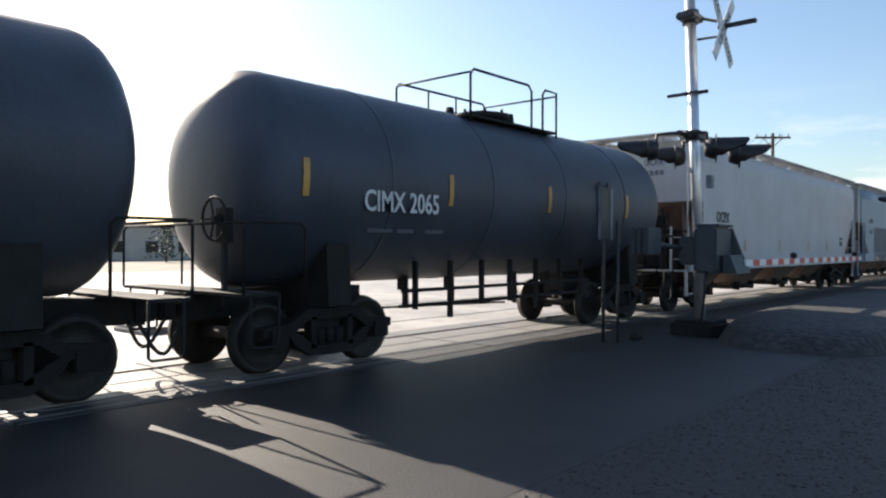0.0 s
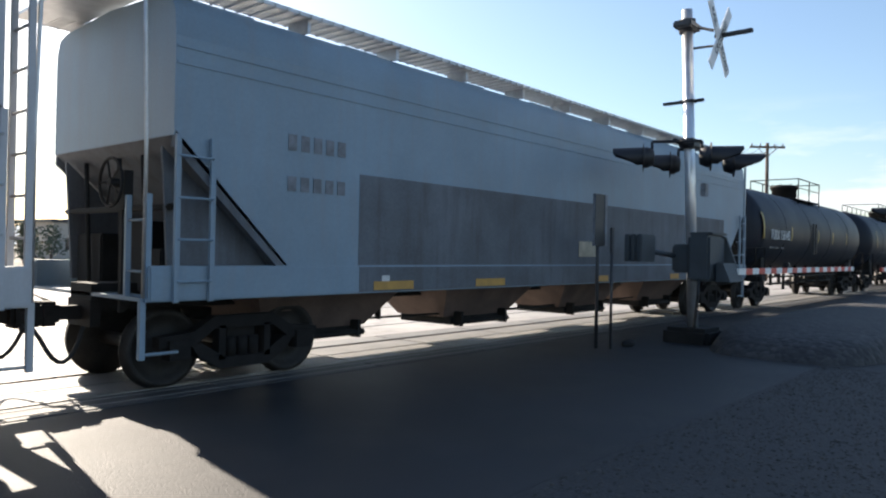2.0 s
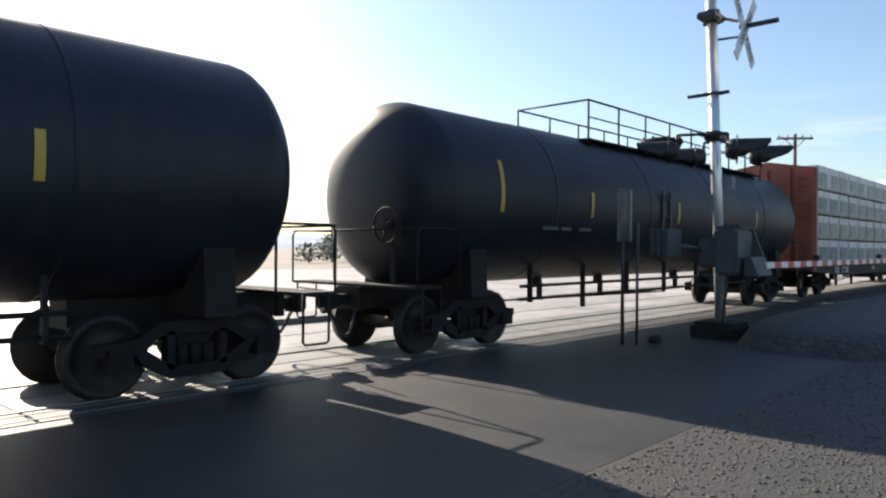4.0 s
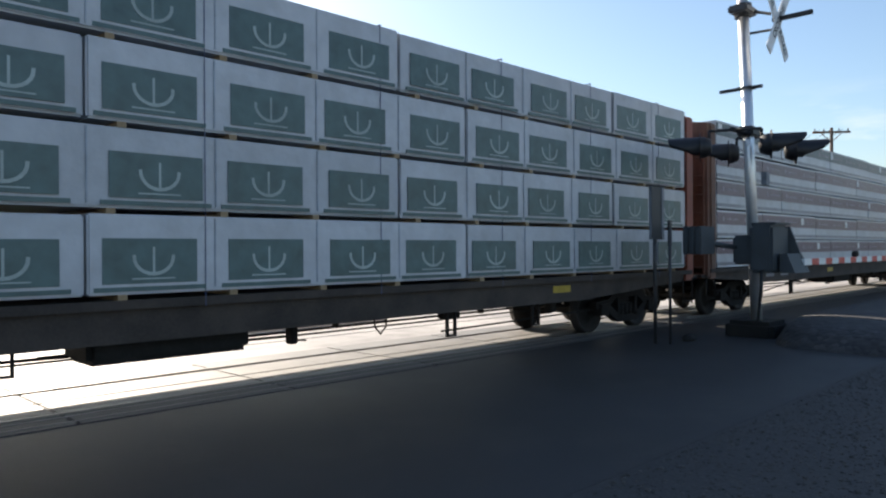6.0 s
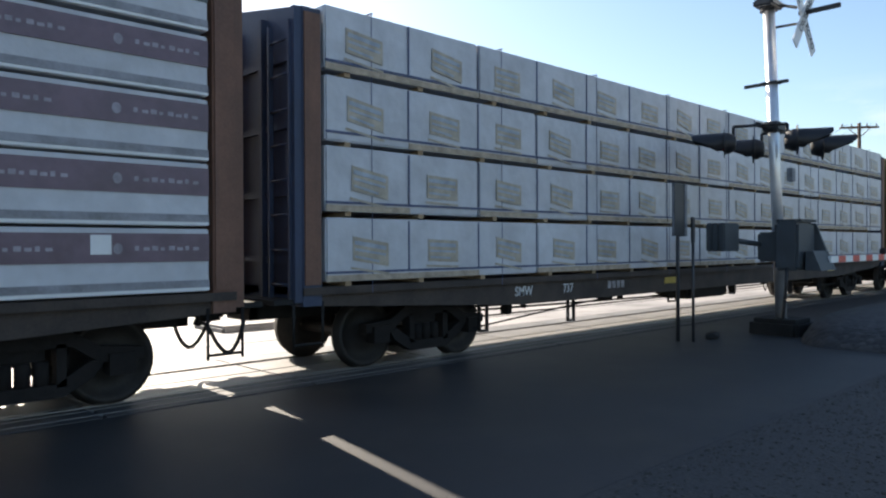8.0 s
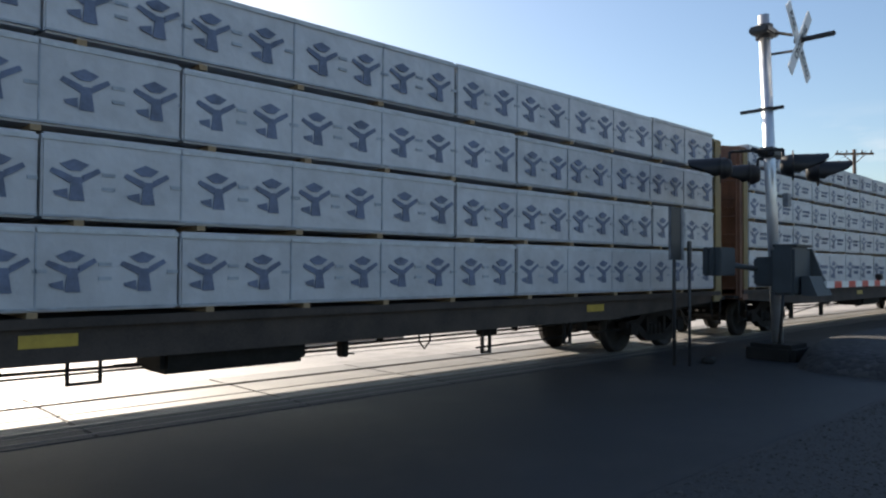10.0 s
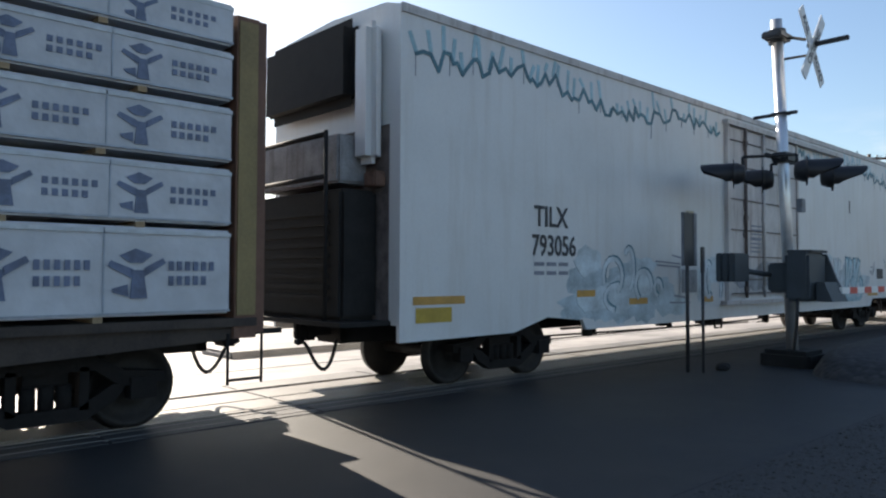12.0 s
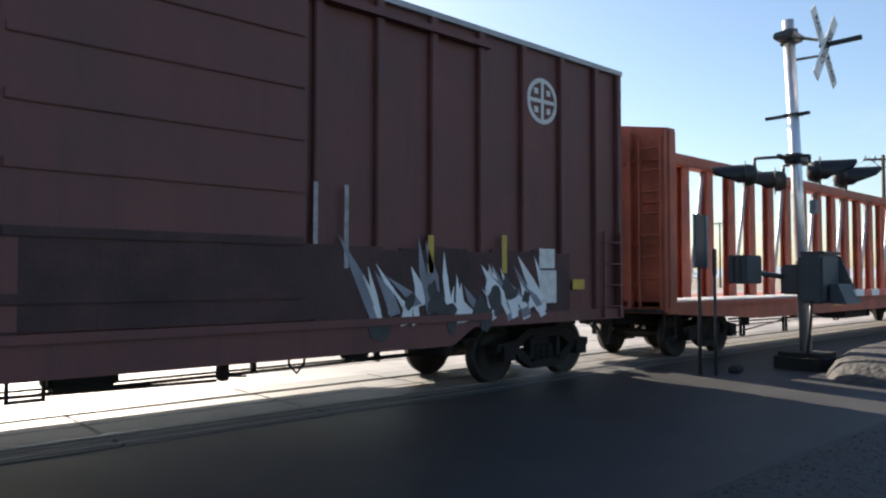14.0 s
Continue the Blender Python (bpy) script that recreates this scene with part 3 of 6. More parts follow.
    part("hand_rail", bm, M["under"], car)
    # writing and reflectors
    def on_tank(z):
        return -math.sqrt(max(0.01, radius ** 2 - (z - cz) ** 2)) - 0.012
    if text:
        lettering("reporting_mark", text, size, car, number_x, on_tank(number_z + size / 2) - 0.01, number_z, M["offwhite"], 0.012, "white stencilled reporting mark", 0.8)
    for k, x in enumerate(strips):
        bm = bmesh.new()
        zs = [cz - 0.3 + 0.17 * i for i in range(6)] if k == 0 and reflect == "yellow" else [cz - 0.3 + 0.12 * i for i in range(5)]
        for z0, z1 in zip(zs, zs[1:]):
            y0, y1 = on_tank(z0), on_tank(z1)
            v = [bm.verts.new(p) for p in ((x, y0, z0), (x + 0.1, y0, z0), (x + 0.1, y1, z1), (x, y1, z1))]
            bm.faces.new(v)
            v = [bm.verts.new((p.co.x, p.co.y + 0.02, p.co.z)) for p in v]
            bm.faces.new(v[::-1])
        part("reflector_strip", bm, M[reflect], car, reflect + " reflective strip")
    for i, w in enumerate((0.5, 0.34, 0.42)):
        plate("stencil_bar", car, number_x + 0.2 + i * 0.6, number_x + 0.2 + i * 0.6 + w, number_z - 0.3, number_z - 0.24, on_tank(number_z - 0.27), M["tank_grey"])
    return car


# ---------------------------------------------------------------- covered hopper
def hopper_car(label, left, right, paint, marks, top, band=False, mark_x=1.78):
    car, half = rail_car("covered_hopper", label, "covered hopper", left, right, 1.5)
    H, hw = top, 1.55
    slope = 2.6
    # barrel-sided body; the ends above the slope sheets
    sec = [(-hw, 1.42), (-hw, 2.85), (-hw, H - 0.5), (-hw * 0.985, H - 0.22), (-hw * 0.93, H - 0.06), (-hw * 0.8, H), (0, H + 0.06)]
    sec += [(-y, z) for y, z in sec[-2::-1]]
    bm = bmesh.new()
    e = half - 0.28
    n = 8
    rings = []
    for i in range(n):
        x = -e + 2 * e * i / (n - 1)
        rings.append([bm.verts.new((x, y, z)) for y, z in sec])
    for a, b in zip(rings, rings[1:]):
        for j in range(len(sec) - 1):
            bm.faces.new((a[j], a[j + 1], b[j + 1], b[j])).smooth = 1 < j < len(sec) - 3
    # end sheets: upright above, sloping in below
    for s, ring in ((-1, rings[0]), (1, rings[-1])):
        up = [v for v in ring if v.co.z > 2.8]
        mid = (up[0], up[-1])
        bm.faces.new(up)
        low = [bm.verts.new((s * (e - 1.5), y, 1.42)) for y in (-hw, hw)]
        bm.faces.new((mid[0], mid[1], low[1], low[0]))
    # trim the lower end corners of the side sheets
    for v in bm.verts:
        if v.co.z < 1.5 and abs(abs(v.co.x) - e) < 1e-4:
            v.co.x = math.copysign(e - 1.5, v.co.x)
    part("body", bm, paint, car)
    if band:
        bm = bmesh.new()
        box(bm, -e + 2.7, e - 1.6, -hw - 0.006, -hw + 0.02, 1.445, 2.67)
        part("grime_band", bm, M["hopper_dirt"], car, "dark dirty lower band")
        bm = bmesh.new()
        box(bm, -e + 2.7, e - 1.6, -hw - 0.036, -hw - 0.02, 1.08, 1.42)
        part("sill_grime", bm, M["hopper_dirt"], car, "dirty side sill")
        for z in (H - 0.62, H - 0.8):
            bm = bmesh.new()
            box(bm, -e + 0.02, e - 0.02, -hw - 0.012, -hw + 0.02, z, z + 0.035)
            part("seam", bm, paint, car)
    lad = M["under"] if paint == M["hopper_dirt"] else paint
    gus = M["hopper_dirt"] if band else M["hopper_rust"]
    for s in (-1, 1):
        x = s * (e - 0.02)
        # corner posts, slope gusset and end frame
        open_end = band and s > 0
        for y in (-hw + 0.03, hw - 0.03):
            bm = bmesh.new()
            if open_end:
                prism(bm, [(x, 2.88), (x - 0.3, 2.52), (x - 0.72, 2.2), (x - 1.0, 1.86), (x - 1.08, 1.44), (x - 1.5, 1.44)], y - 0.025, y + 0.025, "y")
                part("end_gusset", bm, paint, car, "curved lower corner of the side sheet")
                continue
            prism(bm, [(x, 2.9), (x - s * 1.5, 1.45), (x - s * 1.36, 1.42), (x + s * 0.02, 2.72)], y - 0.03, y + 0.03, "y")
            part("end_gusset", bm, gus, car, "rust-brown end gusset")
        for y in () if open_end else (-1.25, 1.25):
            bm = bmesh.new()
            prism(bm, [(x, 2.75), (x - s * 1.4, 1.5), (x - s * 1.4, 1.2), (x - s * 0.1, 1.2)], y - 0.02, y + 0.02, "y")
            part("end_web", bm, gus, car)
        if not open_end:
            # sloping sheet in the darker gusset colour
            bm = bmesh.new()
            prism(bm, [(x + s * 0.03, 2.84), (x - s * 1.42, 1.44), (x - s * 1.47, 1.5), (x - s * 0.02, 2.9)], -hw + 0.07, hw - 0.07, "y")
            part("end_sheet", bm, gus, car, "sloping end sheet, darker than the body")
        lx = x - 0.42 if s > 0 else x
        ladder(car, lx, -hw - 0.06, 1.05, 2.85, 0.42, lad)
        ladder(car, s * half - s * 0.04, -1.5, 1.1, H - 0.1 if s > 0 else 2.2, 0.45, lad, "y")
        bm = bmesh.new()
        box(bm, *sorted((s * half, s * (half - 0.3))), -1.55, 1.55, 1.06, 1.1)
        box(bm, s * half - 0.03, s * half + 0.03, -1.5, -1.44, 0.45, 1.1)
        cyl(bm, (s * half, -1.47, 0.5), (s * half - s * 0.42, -1.47, 0.5), 0.02, 6)
        part("end_step", bm, paint, car)
        bm = bmesh.new()
        for u, v, y0, y1, z0, z1 in ((0.1, 0.55, -1.1, -0.55, 1.1, 1.62), (0.3, 1.0, -0.45, 0.3, 1.1, 1.4 if open_end else 1.95), (0.15, 0.5, 0.5, 1.2, 1.1, 1.3 if open_end else 1.8), (0.05, 0.12, -1.4, 1.4, 2.05, 2.12), (0.6, 1.1, 0.35, 1.25, 1.1, 1.4)):
            bevel_box(bm, *sorted((x - s * u, x - s * v)), y0, y1, z0, z1, 0.02)
        for y in (-0.8, -0.2, 0.7):
            cyl(bm, (x - s * 0.1, y, 1.1), (x - s * 0.1, y + 0.15, 2.7), 0.03, 6)
        part("brake_gear", bm, M["under"], car, "dark brake cylinder and levers on the end platform")
        if s < 0:
            brake_wheel(car, -half - 0.02, 2.35)
    # side sill
    for y in (-1, 1):
        bm = bmesh.new()
        bevel_box(bm, -half + 0.02, half - 0.02, *sorted((y * (hw + 0.03), y * (hw - 0.12))), 1.06, 1.44, 0.02)
        part("side_sill", bm, paint, car)
    # hoppers below
    for x in (-6.2, -2.45, 1.35, 5.05):
        bm = bmesh.new()
        v0 = [bm.verts.new(p) for p in ((x - 1.5, -1.15, 1.3), (x + 1.5, -1.15, 1.3), (x + 1.5, 1.15, 1.3), (x - 1.5, 1.15, 1.3))]
        v1 = [bm.verts.new(p) for p in ((x - 0.92, -0.55, 0.5), (x + 0.92, -0.55, 0.5), (x + 0.92, 0.55, 0.5), (x - 0.92, 0.55, 0.5))]
        for i in range(4):
            bm.faces.new((v0[i], v0[(i + 1) % 4], v1[(i + 1) % 4], v1[i]))
        bm.faces.new(v1)
        bm.faces.new(v0[::-1])
        part("hopper_chute", bm, M["hopper_rust"], car, "rust-brown discharge chute")
        bm = bmesh.new()
        bevel_box(bm, x - 0.8, x + 0.7, -0.62, 0.62, 0.36, 0.5, 0.02)
        cyl(bm, (x - 0.6, -0.72, 0.42), (x + 0.75, -0.72, 0.42), 0.05, 8)
        for u in (-0.7, 0.6):
            box(bm, x + u, x + u + 0.06, -0.78, -0.6, 0.34, 0.6)
        part("outlet_gate", bm, M["under"], car)
    bm = bmesh.new()
    box(bm, -half, half, -0.28, 0.28, 0.88, 1.2)
    part("centre_sill", bm, M["under"], car)
    # running boards along both roof edges, hatch trough between
    for y in (-1, 1):
        bm = bmesh.new()
        a, b = sorted((y * 1.0, y * 1.58))
        for k in range(9):
            yy = a + (b - a) * (k + 0.5) / 9
            box(bm, -half + 0.1, half - 0.1, yy - 0.012, yy + 0.012, H + 0.13, H + 0.18)
        k = -half + 0.1
        while k < half:
            box(bm, k, k + 0.03, a, b, H + 0.125, H + 0.175)
            k += 0.18
        k = -half + 0.5
        while k < half:
            box(bm, k, k + 0.05, y * 1.28 - 0.2, y * 1.28 + 0.2, H - 0.03, H + 0.13)
            k += 1.6
        part("running_board", bm, M["galv"], car, "galvanised roof running board")
    bm = bmesh.new()
    bevel_box(bm, -e + 0.5, e - 0.5, -0.5, 0.5, H, H + 0.16, 0.04)
    part("hatch_trough", bm, paint, car)
    for k in range(7):
        x = -e + 1.3 + (2 * e - 2.6) * k / 6
        bm = bmesh.new()
        bevel_box(bm, x - 0.55, x + 0.55, -0.42, 0.42, H + 0.15, H + 0.36, 0.06)
        part("roof_hatch", bm, paint, car)
    if marks[0][0]:
        ob = lettering("end_mark", marks[0][0], 0.17, car, 0, 0, 0, M["faint"], 0.006, "small dark mark on the car's end", 0.85)
        ob.data.transform(Matrix.Translation((-e - 0.012, -0.2, 3.82)) @ pose(0, 0, 0, 0, 0, -90))
    for k in range(4 if marks[0][0] else 0):
        bm = bmesh.new()
        box(bm, -e - 0.01, -e - 0.002, -0.33 - 0.14 * k, -0.23 - 0.14 * k, 3.56, 3.68)
        part("stencil_bar", bm, M["faint"], car)
    for s in (-1, 1):
        bm = bmesh.new()
        x = s * half
        tube(bm, [(x - s * 0.9, -1.5, H + 0.16), (x - s * 0.15, -1.5, H + 0.16), (x + s * 0.04, -1.5, H - 0.15), (x, -1.5, 2.8), (x, -1.5, 1.1)], 0.022, 6)
        box(bm, *sorted((x + s * 0.28, x - s * 0.4)), -1.5, 1.5, H + 0.13, H + 0.17)
        part("end_walk", bm, M["galv"], car)
    # markings
    zz = 2.86 if band else 2.36
    for txt, size in marks:
        if txt:
            lettering("reporting_mark", txt, size, car, -half + mark_x, -hw - 0.012, zz, M["marking"], 0.006, "dark reporting mark", 0.85)
        else:
            for k in range(5):
                plate("stencil_bar", car, -half + mark_x + 0.2 * k, -half + mark_x + 0.13 + 0.2 * k, zz, zz + size * 0.9, -hw - 0.006, M["faint"])
        zz -= size + (0.28 if band else 0.1)
    for x in (-half + 1.3, -half + 4.0, -1.7, 1.65, 4.25, half - 1.45) if not band else ():
        plate("reflector_strip", car, x, x + 0.08, 1.58, 1.9, -hw - 0.01, M["amber"], label="amber reflective strip")
    dp = half - (3.25 if band else 2.7)
    plate("data_panel", car, dp, dp + 0.45, 1.75, 2.1, -hw - 0.006, M["marking"], label="small black data panel")
    plate("consolidated_label", car, dp + 0.05, dp + 0.4, 1.95, 2.0, -hw - 0.012, M["offwhite"])
    plate("sill_label", car, -half + 3.4, -half + 3.55, 1.12, 1.3, -hw - 0.035, M["offwhite"])
    if band:
        for x, w in ((-5.6, 0.8), (-3.5, 0.8), (0.25, 0.4), (3.5, 0.5), (6.7, 0.85)):
            plate("sill_strip", car, x * 1.085, x * 1.085 + w, 1.1, 1.22, -hw - 0.041, M["amber"], label="amber sill strip")
        plate("yellow_notice", car, -0.5, 0.2, 1.6, 1.9, -hw - 0.012, M["wrap_tan"], label="faded yellow stencilled notice")
    under_rods(car, half, 1.4, 0.6, False)
    return car


# ---------------------------------------------------------------- centre-beam lumber car
bm = bmesh.new()
box(bm, 0, 0.09, 0, 1.38, 0, 0.054)
BEARER = data_of("bearer", bm, M["wood"])


def lumber_pack(car, x0, x1, z0, z1, side, style, near, top):
    """One wrapped bundle; prints only on its outer face."""
    y0, y1 = (-1.56, -0.16) if side < 0 else (0.16, 1.56)
    low = 0.02 if style == "purple" else 0.055
    bm = bmesh.new()
    bevel_box(bm, x0 + 0.012, x1 - 0.012, y0 + random.uniform(-0.008, 0.008), y1, z0 + low, z1, 0.012 if style == "purple" else 0.02)
    pack = part("lumber_pack", bm, M["wrap"], car)
    if not near:
        return
    k = x0 + 0.3
    while k < x1 - 0.2 and style != "purple":
        shared("bearer", BEARER, pack, pose(k, y0 + 0.01, z0))
        k += 1.2
    h = z1 - z0
    yf = y0 - 0.009
    pr = {}

    def bar(key, a, b, lo, hi, lift=0.0):
        if b - a > 0.01:
            box(pr.setdefault(key, bmesh.new()), max(a, x0 + 0.014), min(b, x1 - 0.014), yf - 0.004 - lift, yf + 0.006, lo, hi)

    n = max(1, round((x1 - x0) / 1.32))
    step = (x1 - x0) / n
    for i in range(n):
        for key, b in pr.items():
            tagged(part("wrap_print", b, M[key], pack), kind="stuff")
        pr.clear()
        o = x0 + i * step
        a = o + 0.05 * math.sin(i * 2.7 + x0 * 5 + z0 * 9)
        if style == "green":
            bar("wrap_green", a + 0.16, a + step - 0.2, z0 + 0.16, z0 + h * 0.72)
            c = a + step / 2
            arc = [(c + 0.2 * math.cos(w), z0 + h * 0.5 + 0.17 * math.sin(w)) for w in [math.pi * (0.98 + 1.04 * j / 12) for j in range(13)]]
            stroke(pr.setdefault("wrap_green_light", bmesh.new()), arc, 0.034, yf - 0.006)
            bar("wrap_green_light", c - 0.012, c + 0.012, z0 + h * 0.3, z0 + h * 0.62, 0.003)
            bar("wrap_green_light", c - 0.22, c + 0.22, z0 + 0.2, z0 + 0.215, 0.003)
            bar("wrap_slate", o + step - 0.014, o + step, z0 + 0.1, z1 - 0.02)
            bar("wrap_green", a + 0.08, a + step - 0.1, z0 + 0.085, z0 + 0.13)
        elif style == "purple":
            bar("wrap_slate_dark" if top else "wrap_purple", o, o + step, z0 + h * 0.5, z1 - 0.05)
            # round emblem, a line of small print, a stuck-on ticket here and there
            b = pr.setdefault("wrap_dim", bmesh.new())
            prism(b, [(a + 0.3 + 0.045 * math.cos(w), z0 + h * 0.7 + 0.055 * math.sin(w)) for w in [math.pi * q / 6 for q in range(12)]], yf - 0.008, yf + 0.004, "y")
            for q in range(8):
                bar("wrap_dim", a + 0.46 + 0.085 * q, a + 0.46 + 0.085 * q + (0.06 if q % 3 else 0.04), z0 + h * 0.67, z0 + h * (0.72 if q % 2 else 0.74), 0.003)
            bar("wrap_blue", o + step - 0.007, o + step, z0 + 0.07, z0 + h * 0.5)
            if (i + int(x0 * 3) + int(z0 * 5)) % 4 == 0:
                bar("white", a + 0.05, a + 0.24, z0 + h * 0.62, z0 + h * 0.9, 0.003)
            bar("white", o, o + step, z0 + 0.03, z0 + 0.06, 0.003)
            # grey strip above the white line, painted shade between tiers
            bar("wrap_shade", o, o + step, z0 + 0.065, z0 + 0.14, 0.002)
        elif style == "tan":
            b = pr.setdefault("wrap_label", bmesh.new())
            sk = 0.03 + 0.02 * math.sin(a * 3 + z0)
            x2, x3, z2, z3 = a + 0.36, a + step - 0.4, z0 + h * 0.32, z0 + h * 0.68
            prism(b, [(x2, z2 + sk), (x3, z2 - sk), (x3, z3 - sk), (x2, z3 + sk)], yf - 0.004, yf + 0.006, "y")
            for q, wd in enumerate((0.5, 0.52, 0.36)):
                zq = z3 - 0.07 - 0.085 * q
                stroke(pr.setdefault("wrap_slate", bmesh.new()), [(x2 + 0.04, zq + sk * 0.8), (x2 + 0.04 + min(wd, x3 - x2 - 0.1), zq - sk * 0.8)], 0.05 if q == 0 else 0.028, yf - 0.006)
            stroke(pr.setdefault("wrap_label", bmesh.new()), [(x2 - 0.02, z0 + h * 0.26), (x3, z0 + h * 0.26 - 2 * sk)], 0.03, yf - 0.003)
            bar("wrap_blue", o, o + step, z0 + 0.15, z0 + 0.18)
            if (i + int(z0 * 7)) % 5:
                bar("wood_pale", o, o + step, z0 + 0.056, z0 + 0.135)
            bar("wrap_blue", o + step - 0.02, o + step, z0 + 0.15, z1 - 0.02, 0.002)
        elif style in ("figure", "figure_wide"):
            m = 2 if style == "figure" else 1
            k = min(1.0, h / 0.8)
            for j in range(m):
                c, d = a + step * (0.26 + 0.5 * j), z0 + h * 0.48
                b = pr.setdefault("wrap_figure", bmesh.new())
                yy = yf - 0.001
                for poly in (((-0.07, -0.22), (0.1, -0.22), (0.07, -0.02), (0.09, 0.06), (-0.06, 0.06), (-0.05, -0.02)),
                             ((-0.06, -0.02), (-0.28, 0.1), (-0.25, 0.15), (-0.04, 0.07)), ((0.08, 0.0), (0.28, 0.13), (0.25, 0.18), (0.07, 0.08)),
                             ((-0.17, 0.2), (-0.02, 0.27), (0.15, 0.21), (0.05, 0.13), (-0.07, 0.13)), ((-0.24, -0.12), (-0.22, -0.16), (-0.08, -0.2), (-0.09, -0.08))):
                    f = 1.0 if style != "figure" else 0.8
                    prism(b, [(c + x * f * k, d + z * f * k) for x, z in poly], yy - 0.004, yy + 0.003, "y")
            if style == "figure_wide":
                for r2 in range(2):
                    for q in range(6 - r2):
                        w0 = a + step * 0.5 + 0.085 * q
                        bar("wrap_figure", w0, w0 + 0.05, z0 + h * (0.54 - 0.16 * r2), z0 + h * (0.64 - 0.16 * r2))
            else:
                for q in range(3):
                    bar("wrap_slate", a + step * (0.44 + 0.5 * (q % 2)), a + step * (0.44 + 0.5 * (q % 2)) + 0.12, z0 + h * (0.4 + 0.08 * q), z0 + h * (0.44 + 0.08 * q))
            bar("wrap_slate", o, o + step, z0 + 0.075, z0 + 0.095)
            bar("wrap_slate", o + step - 0.014, o + step, z0 + 0.1, z1 - 0.02)
            bar("wrap_faint", o, o + step, z1 - 0.07, z1 - 0.03)
    for key, b in pr.items():
        tagged(part("wrap_print", b, M[key], pack), kind="stuff")


def centre_beam(label, left, right, paint, style, tiers, near_cap=None, loaded=True, marks=()):
    car, half = rail_car("lumber_car", label, "lumber car", left, right, 2.35, 1.95)
    e = half
    deck = 1.17
    for s in (-1, 1):
        bm = bmesh.new()
        x0, x1 = sorted((s * e, s * (e - 0.26)))
        prism(bm, [(-1.55, 0.95), (1.55, 0.95), (1.55, 4.46), (0.1, 4.72), (-0.1, 4.72), (-1.55, 4.46)], x0, x1)
        wall = part("bulkhead", bm, paint, car)
        for y in (-1.5, -0.75, 0.0, 0.75, 1.42):
            bm = bmesh.new()
            box(bm, *sorted((s * e, s * (e + 0.1))), y - 0.04, y + 0.04, 1.0, 4.45)
            part("rib", bm, paint, wall)
        for z in (1.5, 2.3, 3.1, 3.9):
            bm = bmesh.new()
            box(bm, *sorted((s * e, s * (e + 0.05))), -1.5, 1.5, z - 0.04, z + 0.04)
            part("rib", bm, paint, wall)
        bm = bmesh.new()
        cx = x0 if s < 0 else x1
        box(bm, x0 + 0.02, x1 - 0.02, -1.575, -1.552, 1.2, 4.4)
        part("corner_post", bm, near_cap or paint, car)
        ladder(car, s * (e + 0.1), -1.45, 1.0, 4.3, 0.45, paint, "y")
        bm = bmesh.new()
        box(bm, *sorted((s * (e + 0.35), s * (e - 0.2))), -1.5, 1.5, 0.98, 1.04)
        for dx in (0.0, 0.4):
            x = s * (e + 0.1 - dx)
            cyl(bm, (x, -1.5, 0.45), (x, -1.5, 1.0), 0.018, 6)
        cyl(bm, (s * (e + 0.1), -1.5, 0.5), (s * (e - 0.3), -1.5, 0.5), 0.018, 6)
        part("end_sill", bm, M["under"], car)
    bm = bmesh.new()
    box(bm, -e, e, -1.57, 1.57, 1.08, deck)
    part("deck", bm, M["sill_brown"] if loaded else paint, car)
    for y in (-1, 1):
        bm = bmesh.new()
        low = 0.74 if y < 0 else 1.0
        prism(bm, [(-e + 0.1, 1.08), (e - 0.1, 1.08), (e - 0.1, max(low, 0.95)), (e - 4.0, low), (-e + 4.0, low), (-e + 0.1, max(low, 0.95))], y * 1.45 - 0.05, y * 1.45 + 0.05, "y")
        part("side_sill", bm, M["sill_brown"] if loaded else paint, car)
    bm = bmesh.new()
    box(bm, -e, e, -0.3, 0.3, 0.7, 1.08)
    part("centre_sill", bm, M["under"], car)
    under_rods(car, half, 1.9, 0.6)
    stirrups(car, half)
    # centre beam: posts, braces and top chord
    bm = bmesh.new()
    bevel_box(bm, -e + 0.26, e - 0.26, -0.2, 0.2, 4.2, 4.46, 0.03)
    part("top_chord", bm, paint, car)
    k, i = -e + 1.0, 0
    while k < e - 0.8:
        bm = bmesh.new()
        prism(bm, [(-0.07, deck), (0.07, deck), (0.07, 4.2), (-0.07, 4.2)], k - 0.02, k + 0.02)
        for y in (-1, 1):
            prism(bm, [(k - 0.18, deck), (k + 0.18, deck), (k + 0.15, 4.2), (k - 0.15, 4.2)], y * 0.075 - 0.015, y * 0.075 + 0.015, "y")
        part("post", bm, paint, car)
        if not loaded and i % 2 == 0:
            bm = bmesh.new()
            cyl(bm, (k + 0.2, 0, deck), (k + 0.95, 0, 4.2), 0.05, 6)
            part("brace", bm, M["galv"], car)
        k += 1.12 if not loaded else 2.4
        i += 1
    if not loaded:
        bm = bmesh.new()
        box(bm, -e + 0.3, e - 0.3, -1.5, -0.5, deck + 0.002, deck + 0.03)
        part("deck_riser", bm, M["offwhite"], car, "pale worn deck boards")
    if loaded:
        a0, b0 = -e + 0.3, e - 0.3
        cuts_z = tiers if isinstance(tiers, tuple) else tuple(deck + (4.57 - deck) * k / tiers for k in range(tiers + 1))
        for t, (za, zb) in enumerate(zip(cuts_z, cuts_z[1:])):
            cuts = [a0]
            x = a0 + (2.66 if t % 2 else 3.97)
            while x < b0 - 2.0:
                cuts.append(x)
                x += 5.29 if style != "purple" else 3.97
            cuts.append(b0)
            for p, q in zip(cuts, cuts[1:]):
                dz = random.uniform(-0.02, 0.012)
